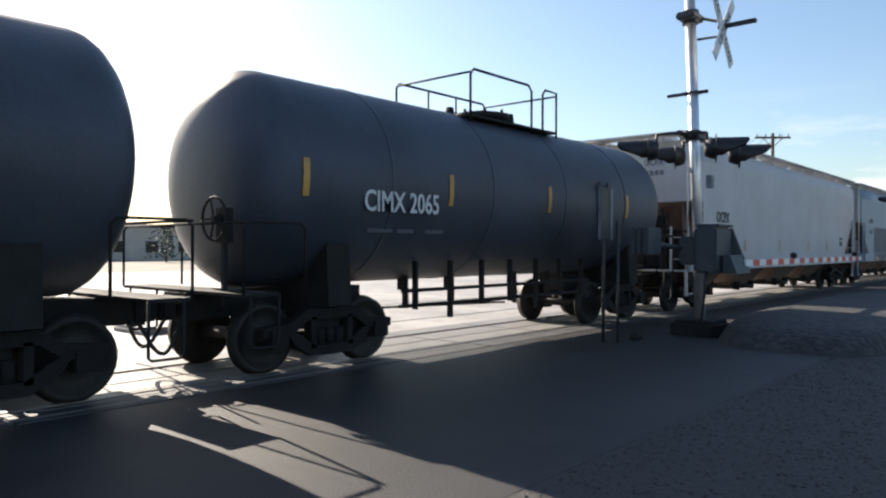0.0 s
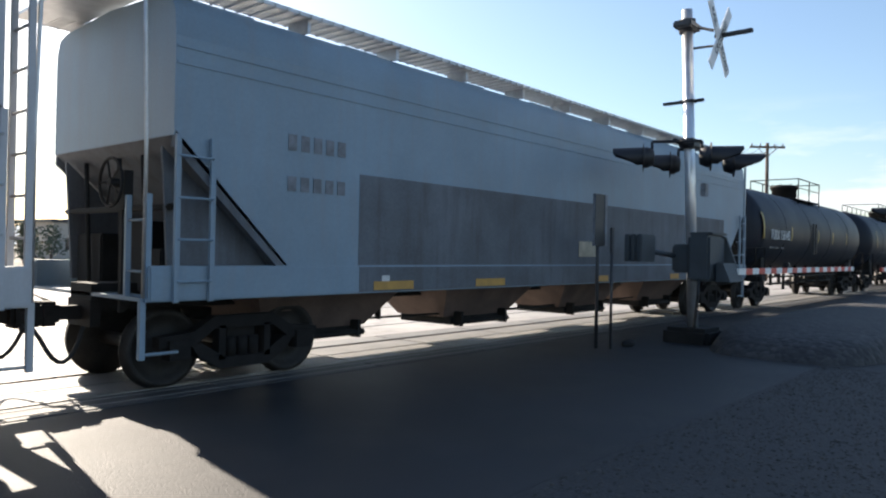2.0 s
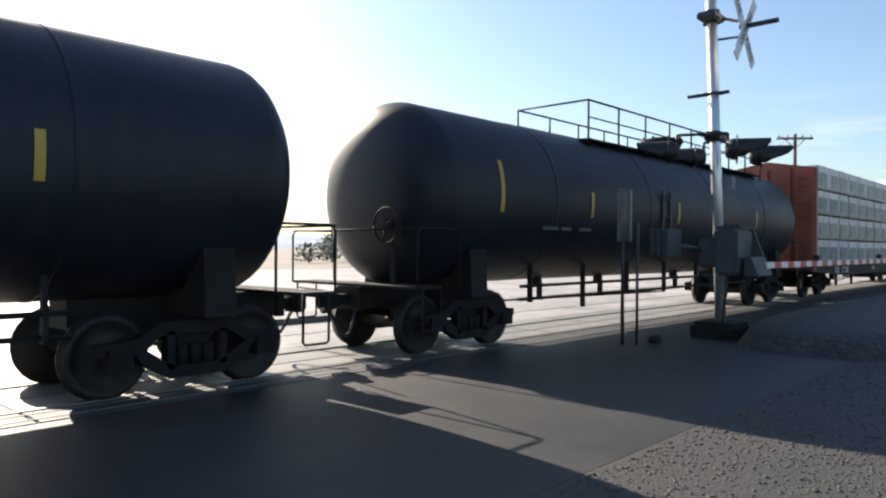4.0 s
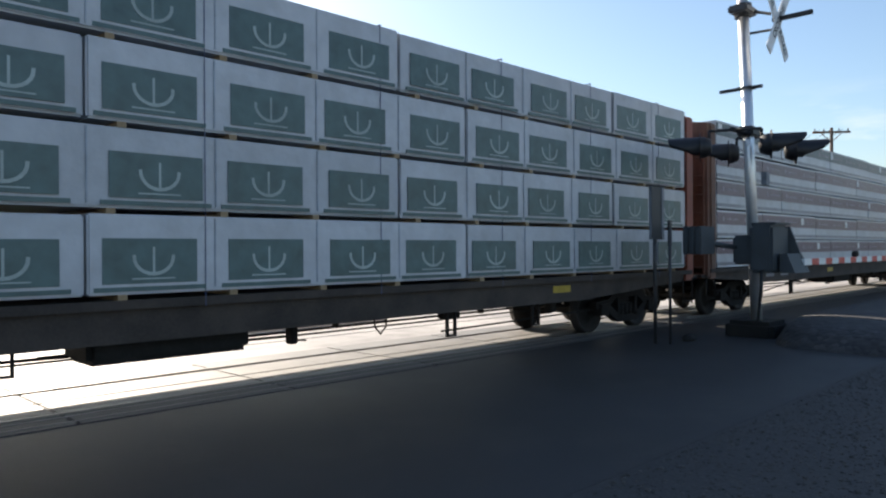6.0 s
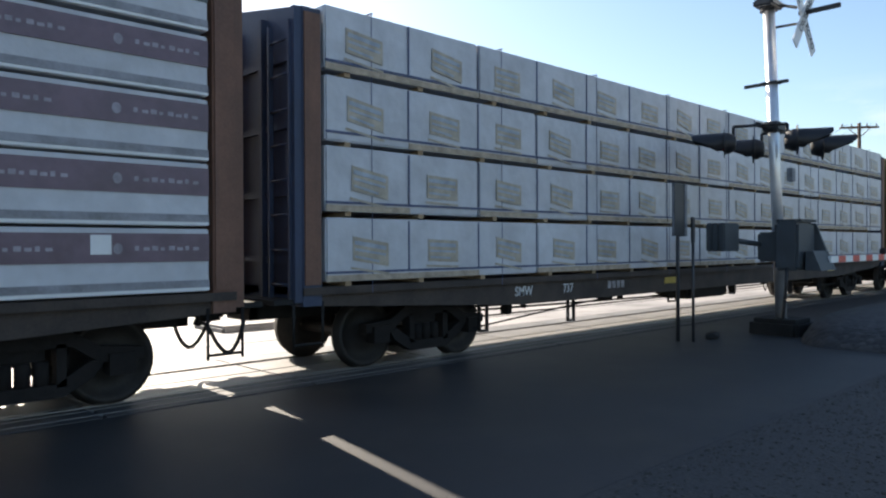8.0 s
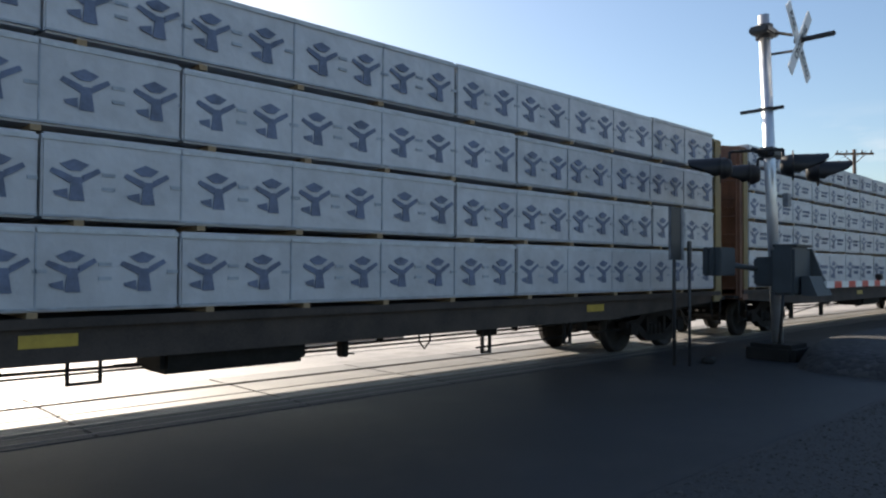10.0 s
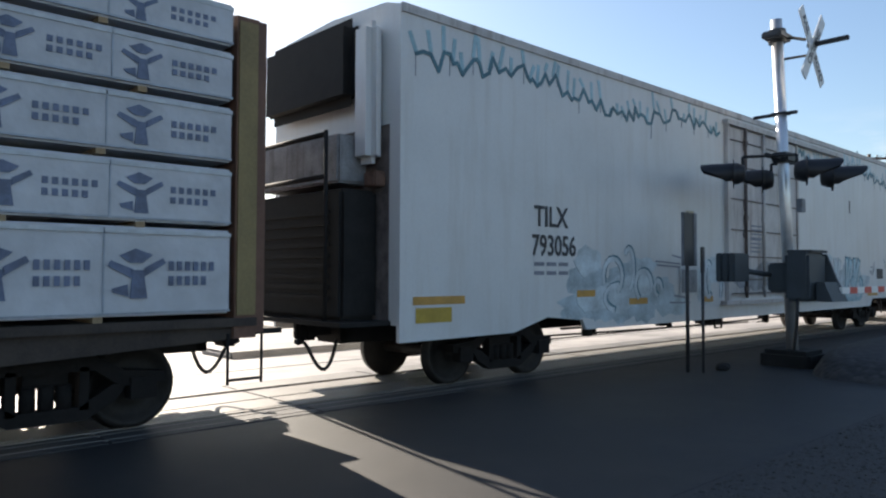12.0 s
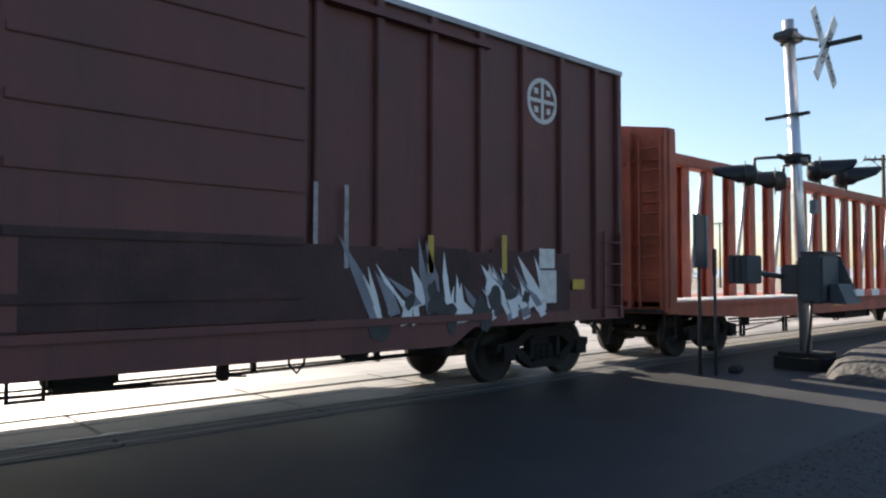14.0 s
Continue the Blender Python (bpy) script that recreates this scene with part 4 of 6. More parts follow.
                lumber_pack(car, p, q, za + 0.002, zb - 0.006 + dz, -1, style, True, t == len(cuts_z) - 2)
                lumber_pack(car, p, q, za + 0.002, zb - 0.006, 1, style, False, False)
        # lashing straps over the load
        k = a0 + 0.7
        while k < b0 and style in ("green", "tan"):
            bm = bmesh.new()
            box(bm, k, k + 0.009, -1.572, -1.567, deck - 0.1, 4.575)
            box(bm, k, k + 0.03, -1.57, -0.1, 4.572, 4.585)
            part("tie_down_strap", bm, M["wrap_blue"], car)
            k += 2.44
    for txt, x, w, plated in marks:
        if plated:
            plate("number_panel", car, x - 0.04, x + w, 0.85, 1.06, -1.505, M["offwhite"], label="white number panel")
        if txt:
            lettering("reporting_mark", txt, 0.15, car, x, -1.512, 0.88, M["marking"] if plated else M["offwhite"], 0.004, "", 0.9)
        else:
            for k in range(4):
                plate("stencil_bar", car, x + 0.14 * k, x + 0.1 + 0.14 * k, 0.89, 1.02, -1.505, M["dim_white"])
    plate("reflector_strip", car, -e * 0.25, -e * 0.25 + 0.5, 0.9, 1.02, -1.505, M["yellow"])
    plate("reflector_strip", car, e * 0.55, e * 0.55 + 0.5, 0.9, 1.02, -1.505, M["yellow"])
    return car


# ---------------------------------------------------------------- spray-paint shapes: thin raised flakes on a side
LAYER = [0]


def lift():
    """A slightly different height for each flake of paint, so that overlaps stay apart."""
    LAYER[0] = (LAYER[0] + 1) % 40
    return LAYER[0] * 0.0001


def blob(bm, x, z, w, h, y, n=14, wob=0.2, seed=0):
    rnd = random.Random(seed)
    pts = []
    for i in range(n):
        a = 2 * math.pi * i / n
        r = 1 + rnd.uniform(-wob, wob)
        pts.append((x + w / 2 * math.cos(a) * r, z + h / 2 * math.sin(a) * r))
    prism(bm, pts, y - 0.001 - lift(), y + 0.004, "y")
    return pts


def stroke(bm, pts, width, y):
    for (a, b), (c, d) in zip(pts, pts[1:]):
        v = Vector((c - a, d - b))
        if v.length < 1e-4:
            continue
        v.normalize()
        o = Vector((-v.y, v.x)) * width / 2
        a, b, c, d = a - v.x * width * 0.3, b - v.y * width * 0.3, c + v.x * width * 0.3, d + v.y * width * 0.3
        prism(bm, [(a + o.x, b + o.y), (c + o.x, d + o.y), (c - o.x, d - o.y), (a - o.x, b - o.y)], y - 0.001 - lift(), y + 0.004, "y")


# ---------------------------------------------------------------- refrigerator car
def reefer_car(left, right):
    car, half = rail_car("refrigerator_car", "weathered white insulated refrigerator boxcar with pale blue graffiti", "refrigerator car", left, right, 2.5, 3.2)
    hw, top, bot = 1.58, 5.17, 0.98
    bm = bmesh.new()
    x0 = -half + 0.0
    prism(bm, [(-hw, bot), (hw, bot), (hw, top), (hw * 0.8, top + 0.1), (0, top + 0.17), (-hw * 0.8, top + 0.1), (-hw, top)], x0, half)
    part("body", bm, M["reefer"], car)
    for y in (-1, 1):
        bm = bmesh.new()
        box(bm, x0, half, *sorted((y * hw, y * (hw + 0.025))), top - 0.1, top + 0.02)
        part("eave_rail", bm, M["door_dirt"], car)
    # dropped skirt between the trucks, cut away over them
    for y in (-1, 1):
        bm = bmesh.new()
        a, b = sorted((y * (hw - 0.06), y * hw))
        prism(bm, [(-half, bot), (half, bot), (half, 0.78), (half - 1.2, 0.78), (half - 1.5, 0.96), (half - 3.8, 0.96), (half - 4.0, 0.74), (-half + 4.0, 0.74), (-half + 3.9, 0.9), (-half + 3.0, 0.98), (-half + 2.2, 0.78), (-half, 0.76)], a, b, "y")
        part("side_skirt", bm, M["reefer"], car)
    bm = bmesh.new()
    box(bm, -half, half, -0.3, 0.3, 0.66, bot)
    part("centre_sill", bm, M["under"], car)
    under_rods(car, half, 2.6, 0.55)
    # cooling unit in the front end
    bm = bmesh.new()
    bevel_box(bm, -half - 0.62, -half - 0.02, -1.15, 1.35, 1.05, 2.75, 0.05)
    unit = part("cooling_unit", bm, M["under"], car, "dark grilled cooling unit")
    for k in range(9):
        bm = bmesh.new()
        box(bm, -half - 0.645, -half - 0.618, -0.9, 0.9, 1.3 + 0.14 * k, 1.36 + 0.14 * k)
        part("louvre", bm, M["under"], unit)
    bm = bmesh.new()
    box(bm, -half - 0.016, -half - 0.002, -1.36, 1.42, 1.02, 3.62)
    part("end_panel", bm, M["grime"], car, "brown grimy lower end panel")
    bm = bmesh.new()
    bevel_box(bm, -half - 0.5, -half - 0.018, -0.9, 1.1, 2.85, 3.5, 0.03)
    part("end_vent", bm, M["door_grime"], car, "grey vent above the cooling unit")
    bm = bmesh.new()
    bevel_box(bm, -half - 0.3, -half - 0.004, -0.85, 1.5, 3.95, 5.16, 0.14)
    part("unit_housing", bm, M["under"], car, "dark rounded unit housing")
    bm = bmesh.new()
    bevel_box(bm, -half - 0.28, -half - 0.018, -1.3, -0.87, 3.1, 5.0, 0.1)
    part("unit_cowl", bm, M["reefer"], car, "white cowl beside the unit")
    bm = bmesh.new()
    bevel_box(bm, -half - 0.2, -half - 0.004, -1.3, -1.05, 2.8, 3.0, 0.02)
    part("control_box", bm, M["rust"], car)
    bm = bmesh.new()
    for y in (-0.95, 1.1):
        cyl(bm, (-half - 0.72, y, 1.0), (-half - 0.72, y, 3.5), 0.03, 6)
    for z in (2.9, 3.45):
        cyl(bm, (-half - 0.72, -0.95, z), (-half - 0.72, 1.1, z), 0.035, 6)
    box(bm, -half - 0.8, -half, -1.4, 1.4, 0.98, 1.04)
    part("end_platform", bm, M["under"], car)
    # plug door with its frame and locking gear
    d0, d1 = 217.74 - 0.5 * (left + right), 221.27 - 0.5 * (left + right)
    y = -hw
    bm = bmesh.new()
    bevel_box(bm, d0, d1, y - 0.07, y - 0.002, 1.2, 4.82, 0.02)
    door = part("plug_door", bm, M["door_dirt"], car, "dirty white plug door")
    bm = bmesh.new()
    for x in (d0 - 0.1, d1 + 0.02):
        box(bm, x, x + 0.09, y - 0.09, y, 1.05, 4.95)
    box(bm, d0 - 0.15, d1 + 3.1, y - 0.13, y - 0.002, 4.86, 4.96)
    box(bm, d0 - 0.3, d1 + 3.1, y - 0.14, y - 0.002, 1.02, 1.1)
    part("door_frame", bm, M["door_dirt"], door)
    for x in (d0 + 0.72, d0 + 1.62, d1 - 0.62):
        bm = bmesh.new()
        cyl(bm, (x, y - 0.1, 1.15), (x, y - 0.1, 4.85), 0.035, 8)
        for z in (1.35, 2.9, 4.55):
            bevel_box(bm, x - 0.07, x + 0.07, y - 0.13, y - 0.06, z - 0.06, z + 0.06, 0.015)
        part("locking_rod", bm, M["grime"] if x != d0 + 1.62 else M["door_dirt"], door, "grimy locking rod")
    for z in (1.25, 1.55, 2.05, 2.62, 3.28, 4.0, 4.55):
        bm = bmesh.new()
        box(bm, d0 + 0.06, d1 - 0.06, y - 0.09, y - 0.072, z - 0.013, z + 0.013)
        part("door_rib", bm, M["grime"], door)
    for k, (x, z) in enumerate(((d0 + 1.0, 3.72), (d0 + 1.0, 2.45), (d0 + 0.95, 2.15))):
        for j in range(4):
            plate("stencil_bar", door, x, x + 0.55, z + 0.09 * j, z + 0.09 * j + 0.04, y - 0.074, M["graf_grey"])
    bm = bmesh.new()
    cyl(bm, (d0 + 1.9, y - 0.14, 1.9), (d0 + 2.0, y - 0.14, 1.45), 0.03, 6)
    part("door_handle", bm, M["grime"], door)
    c = 0.5 * (left + right)
    lettering("reporting_mark", "TILX", 0.33, car, 211.40 - c, y - 0.01, 2.4, M["marking"], 0.006, "black reporting mark", 0.9)
    lettering("car_number", "793056", 0.33, car, 211.34 - c, y - 0.01, 1.95, M["marking"], 0.006, "black car number", 0.82)
    for x0s, w, z, mt in ((209.01, 0.65, 1.0, "yellow"), (208.96, 0.95, 1.24, "amber"), (212.48, 0.5, 1.28, "amber"), (214.00, 0.6, 1.12, "amber"), (216.60, 0.5, 1.1, "amber"), (221.49, 0.4, 1.2, "amber"), (226.59, 0.9, 1.05, "amber"), (228.65, 0.55, 1.0, "yellow"), (229.41, 0.9, 1.18, "amber")):
        plate("reflector_strip", car, x0s - c, x0s + w - c, z, z + (0.2 if mt == "yellow" else 0.11), y - 0.006, M[mt], label="amber reflective strip")
    for k in range(6):
        plate("stencil_bar", car, 211.40 + 0.3 * (k % 3) - c, 211.64 + 0.3 * (k % 3) - c, 1.78 - 0.14 * (k // 3), 1.84 - 0.14 * (k // 3), y - 0.006, M["graf_grey"])
    plate("warning_placard", car, 216.01 - c, 216.33 - c, 2.6, 2.92, y - 0.006, M["wrap_tan"], label="small faded yellow placard")
    plate("access_panel", car, 215.79 - c, 216.39 - c, 1.3, 1.75, y - 0.03, M["door_grime"], label="dark grey access panel")
    plate("panel_frame", car, 215.74 - c, 216.44 - c, 1.25, 1.8, y - 0.022, M["offwhite"], label="white frame of the access panel")
    plate("data_panel", car, 227.45 - c, 228.00 - c, 1.55, 1.85, y - 0.006, M["marking"])
    plate("roof_slot", car, 225.14 - c, 225.21 - c, 3.4, 3.75, y - 0.006, M["black"])
    ladder(car, half - 0.6, y - 0.07, 1.0, 3.0, 0.48, M["grime"], rungs=5)
    # jagged sprayed crest under the eaves
    rnd = random.Random(5)
    for a, b in ((-half + 0.25, d0 - 0.25), (d1 + 0.15, half - 0.3)):
        line, x = [], a
        while x < b:
            line.append((x, 4.62 + 0.1 * math.sin(x * 1.3) + rnd.uniform(-0.15, 0.15)))
            x += rnd.uniform(0.05, 0.15)
        bm = bmesh.new()
        stroke(bm, line, 0.055, y - 0.009)
        paint_part( bm, M["graf_teal"], car, "jagged dark teal sprayed line")
        bm = bmesh.new()
        for px, pz in line[::2]:
            stroke(bm, [(px, pz + 0.05), (px + rnd.uniform(-0.1, 0.1), pz + rnd.uniform(0.1, 0.4))], 0.07, y - 0.0012)
        paint_part( bm, M["graf_blue"], car, "pale blue sprayed crest")
        bm = bmesh.new()
        for px, pz in line[::5]:
            stroke(bm, [(px, pz), (px, pz - rnd.uniform(0.08, 0.3))], 0.012, y - 0.001)
        paint_part( bm, M["graf_grey"], car, "paint drips")
    # big soft letters low on the side: no readable words
    def piece(x0, x1, z0, z1, seed, edge, fill, shine):
        r = random.Random(seed)
        forms, x = [], x0
        while x < x1 - 0.5:
            w, h = r.uniform(0.55, 0.75), z1 - z0 + r.uniform(-0.12, 0.08)
            k = r.randrange(3)
            lean = r.uniform(0.05, 0.18)
            bow = [(x + w * 0.5 + w * 0.42 * math.cos(q), z0 + h * 0.72 + h * 0.24 * math.sin(q)) for q in [math.pi * (1.0 - 1.3 * i / 9) for i in range(10)]]
            forms.append([(x, z0), (x + lean, z0 + h * 0.5), (x + lean * 1.4, z0 + h)])
            if k == 0:
                forms.append(bow)
                forms.append([(x + w * 0.75, z0 + 0.05), (x + w * 0.75 + lean, z0 + h * 0.9)])
            elif k == 1:
                forms.append([(x + lean, z0 + h * 0.35), (x + w * 0.45, z0 + h * 0.6), (x + w * 0.85, z0 + h * 1.02)])
                forms.append([(x + w * 0.4, z0 + h * 0.5), (x + w * 0.85, z0 + 0.02)])
            else:
                forms.append([(px, 2 * z0 + h - pz) for px, pz in bow])
                forms.append([(x + w * 0.2, z0 + h * 0.45), (x + w * 0.6, z0 + h * 0.97)])
            x += w * 0.98
        for deep, (off, wide, key, label) in enumerate((((0.03, 0.035), 0.25, edge, "dark sprayed shadow edge"), ((0.0, 0.0), 0.2, fill, "pale blue sprayed letter shapes"), ((-0.04, 0.03), 0.03, shine, "pale sprayed highlights"))):
            b = bmesh.new()
            for f in forms:
                stroke(b, [(px + off[0], pz + off[1]) for px, pz in f], wide, y - 0.0092 - 0.0046 * deep)
            paint_part(b, M[key], car, label)
    r = random.Random(11)
    for q, (key, n, lo, hi) in enumerate((("graf_haze", 16, 1.0, 1.55), ("graf_faded", 10, 1.15, 1.9))):
        bm = bmesh.new()
        for _ in range(n):
            blob(bm, r.uniform(212.59, 217.36) - c, r.uniform(lo, hi), r.uniform(0.5, 1.2), r.uniform(0.3, 0.6), y - 0.0046 * q, 18, 0.22, r.random())
        paint_part(bm, M[key], car, "washed-out blue-grey sprayed haze")
    bm = bmesh.new()
    for _ in range(12):
        blob(bm, r.uniform(221.60, 226.80) - c, r.uniform(1.1, 1.7), r.uniform(0.5, 1.0), r.uniform(0.3, 0.6), y, 18, 0.14, r.random())
    paint_part(bm, M["graf_haze"], car, "washed-out blue-grey sprayed haze")
    piece(221.3 - c, 224.9 - c, 1.0, 2.1, 3, "graf_haze", "graf_faded", "graf_pale")
    piece(224.8 - c, 226.6 - c, 0.98, 2.15, 7, "graf_teal", "graf_blue", "graf_pale")

    def arc(cx, cz, rx, rz, a0, a1, n=12):
        return [(cx - c + rx * math.cos(math.radians(a0 + (a1 - a0) * i / n)), cz + rz * math.sin(math.radians(a0 + (a1 - a0) * i / n))) for i in range(n + 1)]
    # loose pale loops with dark edges
    loops = [arc(213.49, 1.62, 0.28, 0.3, -60, 200), arc(213.98, 1.75, 0.16, 0.36, -80, 130), arc(214.46, 1.45, 0.27, 0.27, -20, 230), arc(213.65, 1.25, 0.4, 0.22, 90, 250), arc(214.95, 1.4, 0.12, 0.14, 0, 260), arc(216.90, 1.55, 0.14, 0.35, 60, 300), arc(217.34, 1.5, 0.1, 0.35, -60, 120)]
    for deep, (off, wide, key, label) in enumerate(((0.035, 0.1, "graf_teal", "dark edge of the sprayed loops"), (0.0, 0.085, "graf_pale", "pale sprayed loops"))):
        bm = bmesh.new()
        for f in loops:
            stroke(bm, [(px + off, pz + off * 0.6) for px, pz in f], wide, y - 0.0092 - 0.0046 * deep)
        paint_part(bm, M[key], car, label)
    bm = bmesh.new()
    for za, zb, xa, xb in ((1.9, 1.86, 214.90, 215.77), (1.83, 1.8, 214.95, 215.77), (2.02, 1.98, 215.49, 215.82), (1.25, 1.2, 215.55, 216.04), (1.12, 1.1, 215.39, 216.15)):
        stroke(bm, [(xa - c, za), (xb - c, zb)], 0.03, y - 0.0092)
    paint_part(bm, M["graf_grey"], car, "thin dark sprayed lines")
    # grime smeared over the plug door
    bm = bmesh.new()
    for _ in range(10):
        blob(bm, r.uniform(d0 + 0.6, d1 - 0.6), r.uniform(1.45, 1.75), r.uniform(0.7, 1.2), r.uniform(0.35, 0.55), y - 0.0745, 16, 0.16, r.random())
    paint_part(bm, M["door_grime"], car, "dark grime low on the plug door")
    bm = bmesh.new()
    for x in (d0 + 0.72, d1 - 0.62):
        for z in (1.35, 2.05, 2.62, 2.9, 3.28, 4.0, 4.55):
            blob(bm, x + r.uniform(-0.03, 0.03), z - 0.08, r.uniform(0.14, 0.24), r.uniform(0.2, 0.4), y - 0.076, 12, 0.25, r.random())
    paint_part(bm, M["grime"], car, "grease smears round the locking rods")
    bm = bmesh.new()
    for _ in range(9):
        x, z = r.uniform(226.37, 228.97) - c, r.uniform(1.3, 2.0)
        stroke(bm, [(x, z), (x + r.uniform(-0.2, 0.2), z + r.uniform(-0.25, 0.25)), (x + r.uniform(-0.2, 0.2), z + r.uniform(-0.1, 0.3))], 0.025, y - 0.001)
    paint_part( bm, M["graf_grey"], car, "thin grey tag")
    return car


# ---------------------------------------------------------------- brown boxcar
def box_car(left, right):
    car, half = rail_car("boxcar", "mineral-brown steel boxcar with exterior posts and white graffiti", "boxcar", left, right, 1.55)
    hw, top, bot = 1.5, 5.2, 1.02
    c = 0.5 * (left + right)
    bm = bmesh.new()
    box(bm, -half, half, -hw, hw, bot, top)
    part("body", bm, M["boxcar"], car)
    bm = bmesh.new()
    prism(bm, [(-hw - 0.07, top - 0.06), (-hw - 0.07, top + 0.02), (-hw * 0.7, top + 0.12), (0, top + 0.16), (hw * 0.7, top + 0.12), (hw + 0.07, top + 0.02), (hw + 0.07, top - 0.06)], -half - 0.03, half + 0.03)
    x = -half + 0.5
    while x < half:
        prism(bm, [(-hw - 0.02, top + 0.03), (-hw * 0.7, top + 0.16), (0, top + 0.2), (hw * 0.7, top + 0.16), (hw + 0.02, top + 0.03)], x, x + 0.06)
        x += 1.1
    part("roof", bm, M["roof"], car, "grey galvanised ribbed roof")
    d0, d1 = -1.6, 1.5
    n = 0
    for x in (-half + 0.01, half - 0.14):
        bm = bmesh.new()
        bevel_box(bm, x, x + 0.13, -hw - 0.08, -hw, 1.1, top - 0.06, 0.015)
        part("corner_post", bm, M["boxcar"], car)
    x = -half + 0.39
    while x < half - 0.3:
        if not (d0 - 0.25 < x < d1 + 0.1):
            for s in (-1, 1):
                bm = bmesh.new()
                bevel_box(bm, x, x + 0.13, *sorted((s * hw, s * (hw + 0.08))), 1.1, top - 0.06, 0.015)
                part("side_post", bm, M["boxcar"], car)
        x += 0.9
    for s in (-1, 1):
        bm = bmesh.new()
        prism(bm, [(-half, bot + 0.1), (half, bot + 0.1), (half, 0.95), (half - 3.6, 0.95), (half - 4.0, 0.72), (-half + 4.0, 0.72), (-half + 3.6, 0.95), (-half, 0.95)], *sorted((s * (hw + 0.02), s * (hw + 0.09))), "y")
        part("side_sill", bm, M["boxcar"], car)
        bm = bmesh.new()
        for k in range(11):
            z = bot + 0.25 + k * 0.36
            prism(bm, [(s * half, z), (s * (half + 0.06), z + 0.08), (s * half, z + 0.2)], -hw + 0.08, hw - 0.08, "y")
        part("end_corrugation", bm, M["boxcar"], car)
        bm = bmesh.new()
        box(bm, *sorted((s * half, s * (half + 0.075))), -hw, hw, 4.72, top)
        part("end_header", bm, M["roof"] if s < 0 else M["boxcar"], car, "grey end header" if s < 0 else "")
        ladder(car, (half - 0.6) if s > 0 else (-half + 0.15), -hw - 0.13, 0.98, 2.4, 0.45, M["boxcar"], rungs=4)
    bm = bmesh.new()
    bevel_box(bm, d0, d1, -hw - 0.1, -hw - 0.002, 1.15, 4.9, 0.015)
    door = part("sliding_door", bm, M["boxcar"], car)
    for k in range(6):
        bm = bmesh.new()
        z = 1.4 + 0.6 * k
        bevel_box(bm, d0 + 0.05, d1 - 0.05, -hw - 0.13, -hw - 0.09, z, z + 0.1, 0.01)
        part("door_rib", bm, M["boxcar"] if k > 1 else M["overspray"], door)
    for z in (4.91, 1.05):
        bm = bmesh.new()
        box(bm, d0 - 0.1, d1 + 3.0, -hw - 0.14, -hw - 0.002, z, z + 0.09)
        part("door_track", bm, M["boxcar"], car)
    bm = bmesh.new()
    box(bm, -half, half, -0.3, 0.3, 0.66, bot)
    part("centre_sill", bm, M["under"], car)
    under_rods(car, half, 1.6, 0.5)
    y = -hw - 0.002
    # round emblem high at the end: ring, cross bars
    bm = bmesh.new()
    ex, ez = 245.82 - c, 4.38
    for k in range(28):
        a, b = 2 * math.pi * k / 28, 2 * math.pi * (k + 1) / 28
        prism(bm, [(ex + 0.36 * math.cos(a), ez + 0.36 * math.sin(a)), (ex + 0.36 * math.cos(b), ez + 0.36 * math.sin(b)), (ex + 0.29 * math.cos(b), ez + 0.29 * math.sin(b)), (ex + 0.29 * math.cos(a), ez + 0.29 * math.sin(a))], y - 0.004, y, "y")
    box(bm, ex - 0.03, ex + 0.03, y - 0.004, y, ez - 0.29, ez + 0.29)
    box(bm, ex - 0.29, ex + 0.29, y - 0.0036, y - 0.0004, ez - 0.03, ez + 0.03)
    for sx in (-1, 1):
        for sz in (-1, 1):
            box(bm, *sorted((ex + sx * 0.1, ex + sx * 0.19)), y - 0.004, y, *sorted((ez + sz * 0.1, ez + sz * 0.19)))
    part("emblem", bm, M["offwhite"], car, "round white emblem with a cross")
    y = -hw - 0.09
    for k, (bx, w) in enumerate(((233.48, 0.2), (233.75, 0.2), (234.40, 0.2), (234.67, 0.2))):
        plate("lettering_bar", car, bx - c, bx + w - c, 2.04, 2.2, y, M["dim_white"])
    lettering("car_number", "721", 0.28, car, 233.42 - c, y - 0.002, 1.62, M["dim_white"], 0.004, "worn white car number", 0.8)
    lettering("car_number", "588", 0.28, car, 234.34 - c, y - 0.002, 1.62, M["dim_white"], 0.004, "worn white car number", 0.8)
    for k in range(5):
        plate("stencil_bar", car, 233.53 + 0.36 * (k % 3) - c, 233.75 + 0.36 * (k % 3) - c, 1.45 - 0.12 * (k // 3), 1.5 - 0.14 * (k // 3), y, M["dim_white"])
    for bx, w, z, h in ((232.72, 0.45, 1.32, 0.2), (235.07, 0.09, 1.5, 0.5), (237.68, 0.09, 1.38, 0.42), (243.40, 0.1, 1.7, 0.5), (244.81, 0.1, 1.7, 0.55), (246.44, 0.3, 1.45, 0.16)):
        plate("reflector_strip", car, bx - c, bx + w - c, z, z + h, y, M["yellow"], label="yellow reflective strip")
    for bx, w, z, h in ((245.63, 0.4, 1.25, 0.5), (245.63, 0.36, 1.78, 0.3), (236.13, 0.12, 2.18, 0.16), (236.35, 0.12, 2.18, 0.16), (241.65, 0.06, 1.75, 1.0), (242.08, 0.06, 1.75, 1.0)):
        plate("data_panel", car, bx - c, bx + w - c, z, z + h, y, M["offwhite"] if w > 0.1 else M["dim_white"])
    # charcoal overspray along the lower side, with an uneven upper edge
    r = random.Random(8)
    bm = bmesh.new()
    x0 = 236.89
    while x0 < 246.12:
        w = r.uniform(0.25, 0.5)
        on_door = d0 - 0.1 < x0 - c < d1
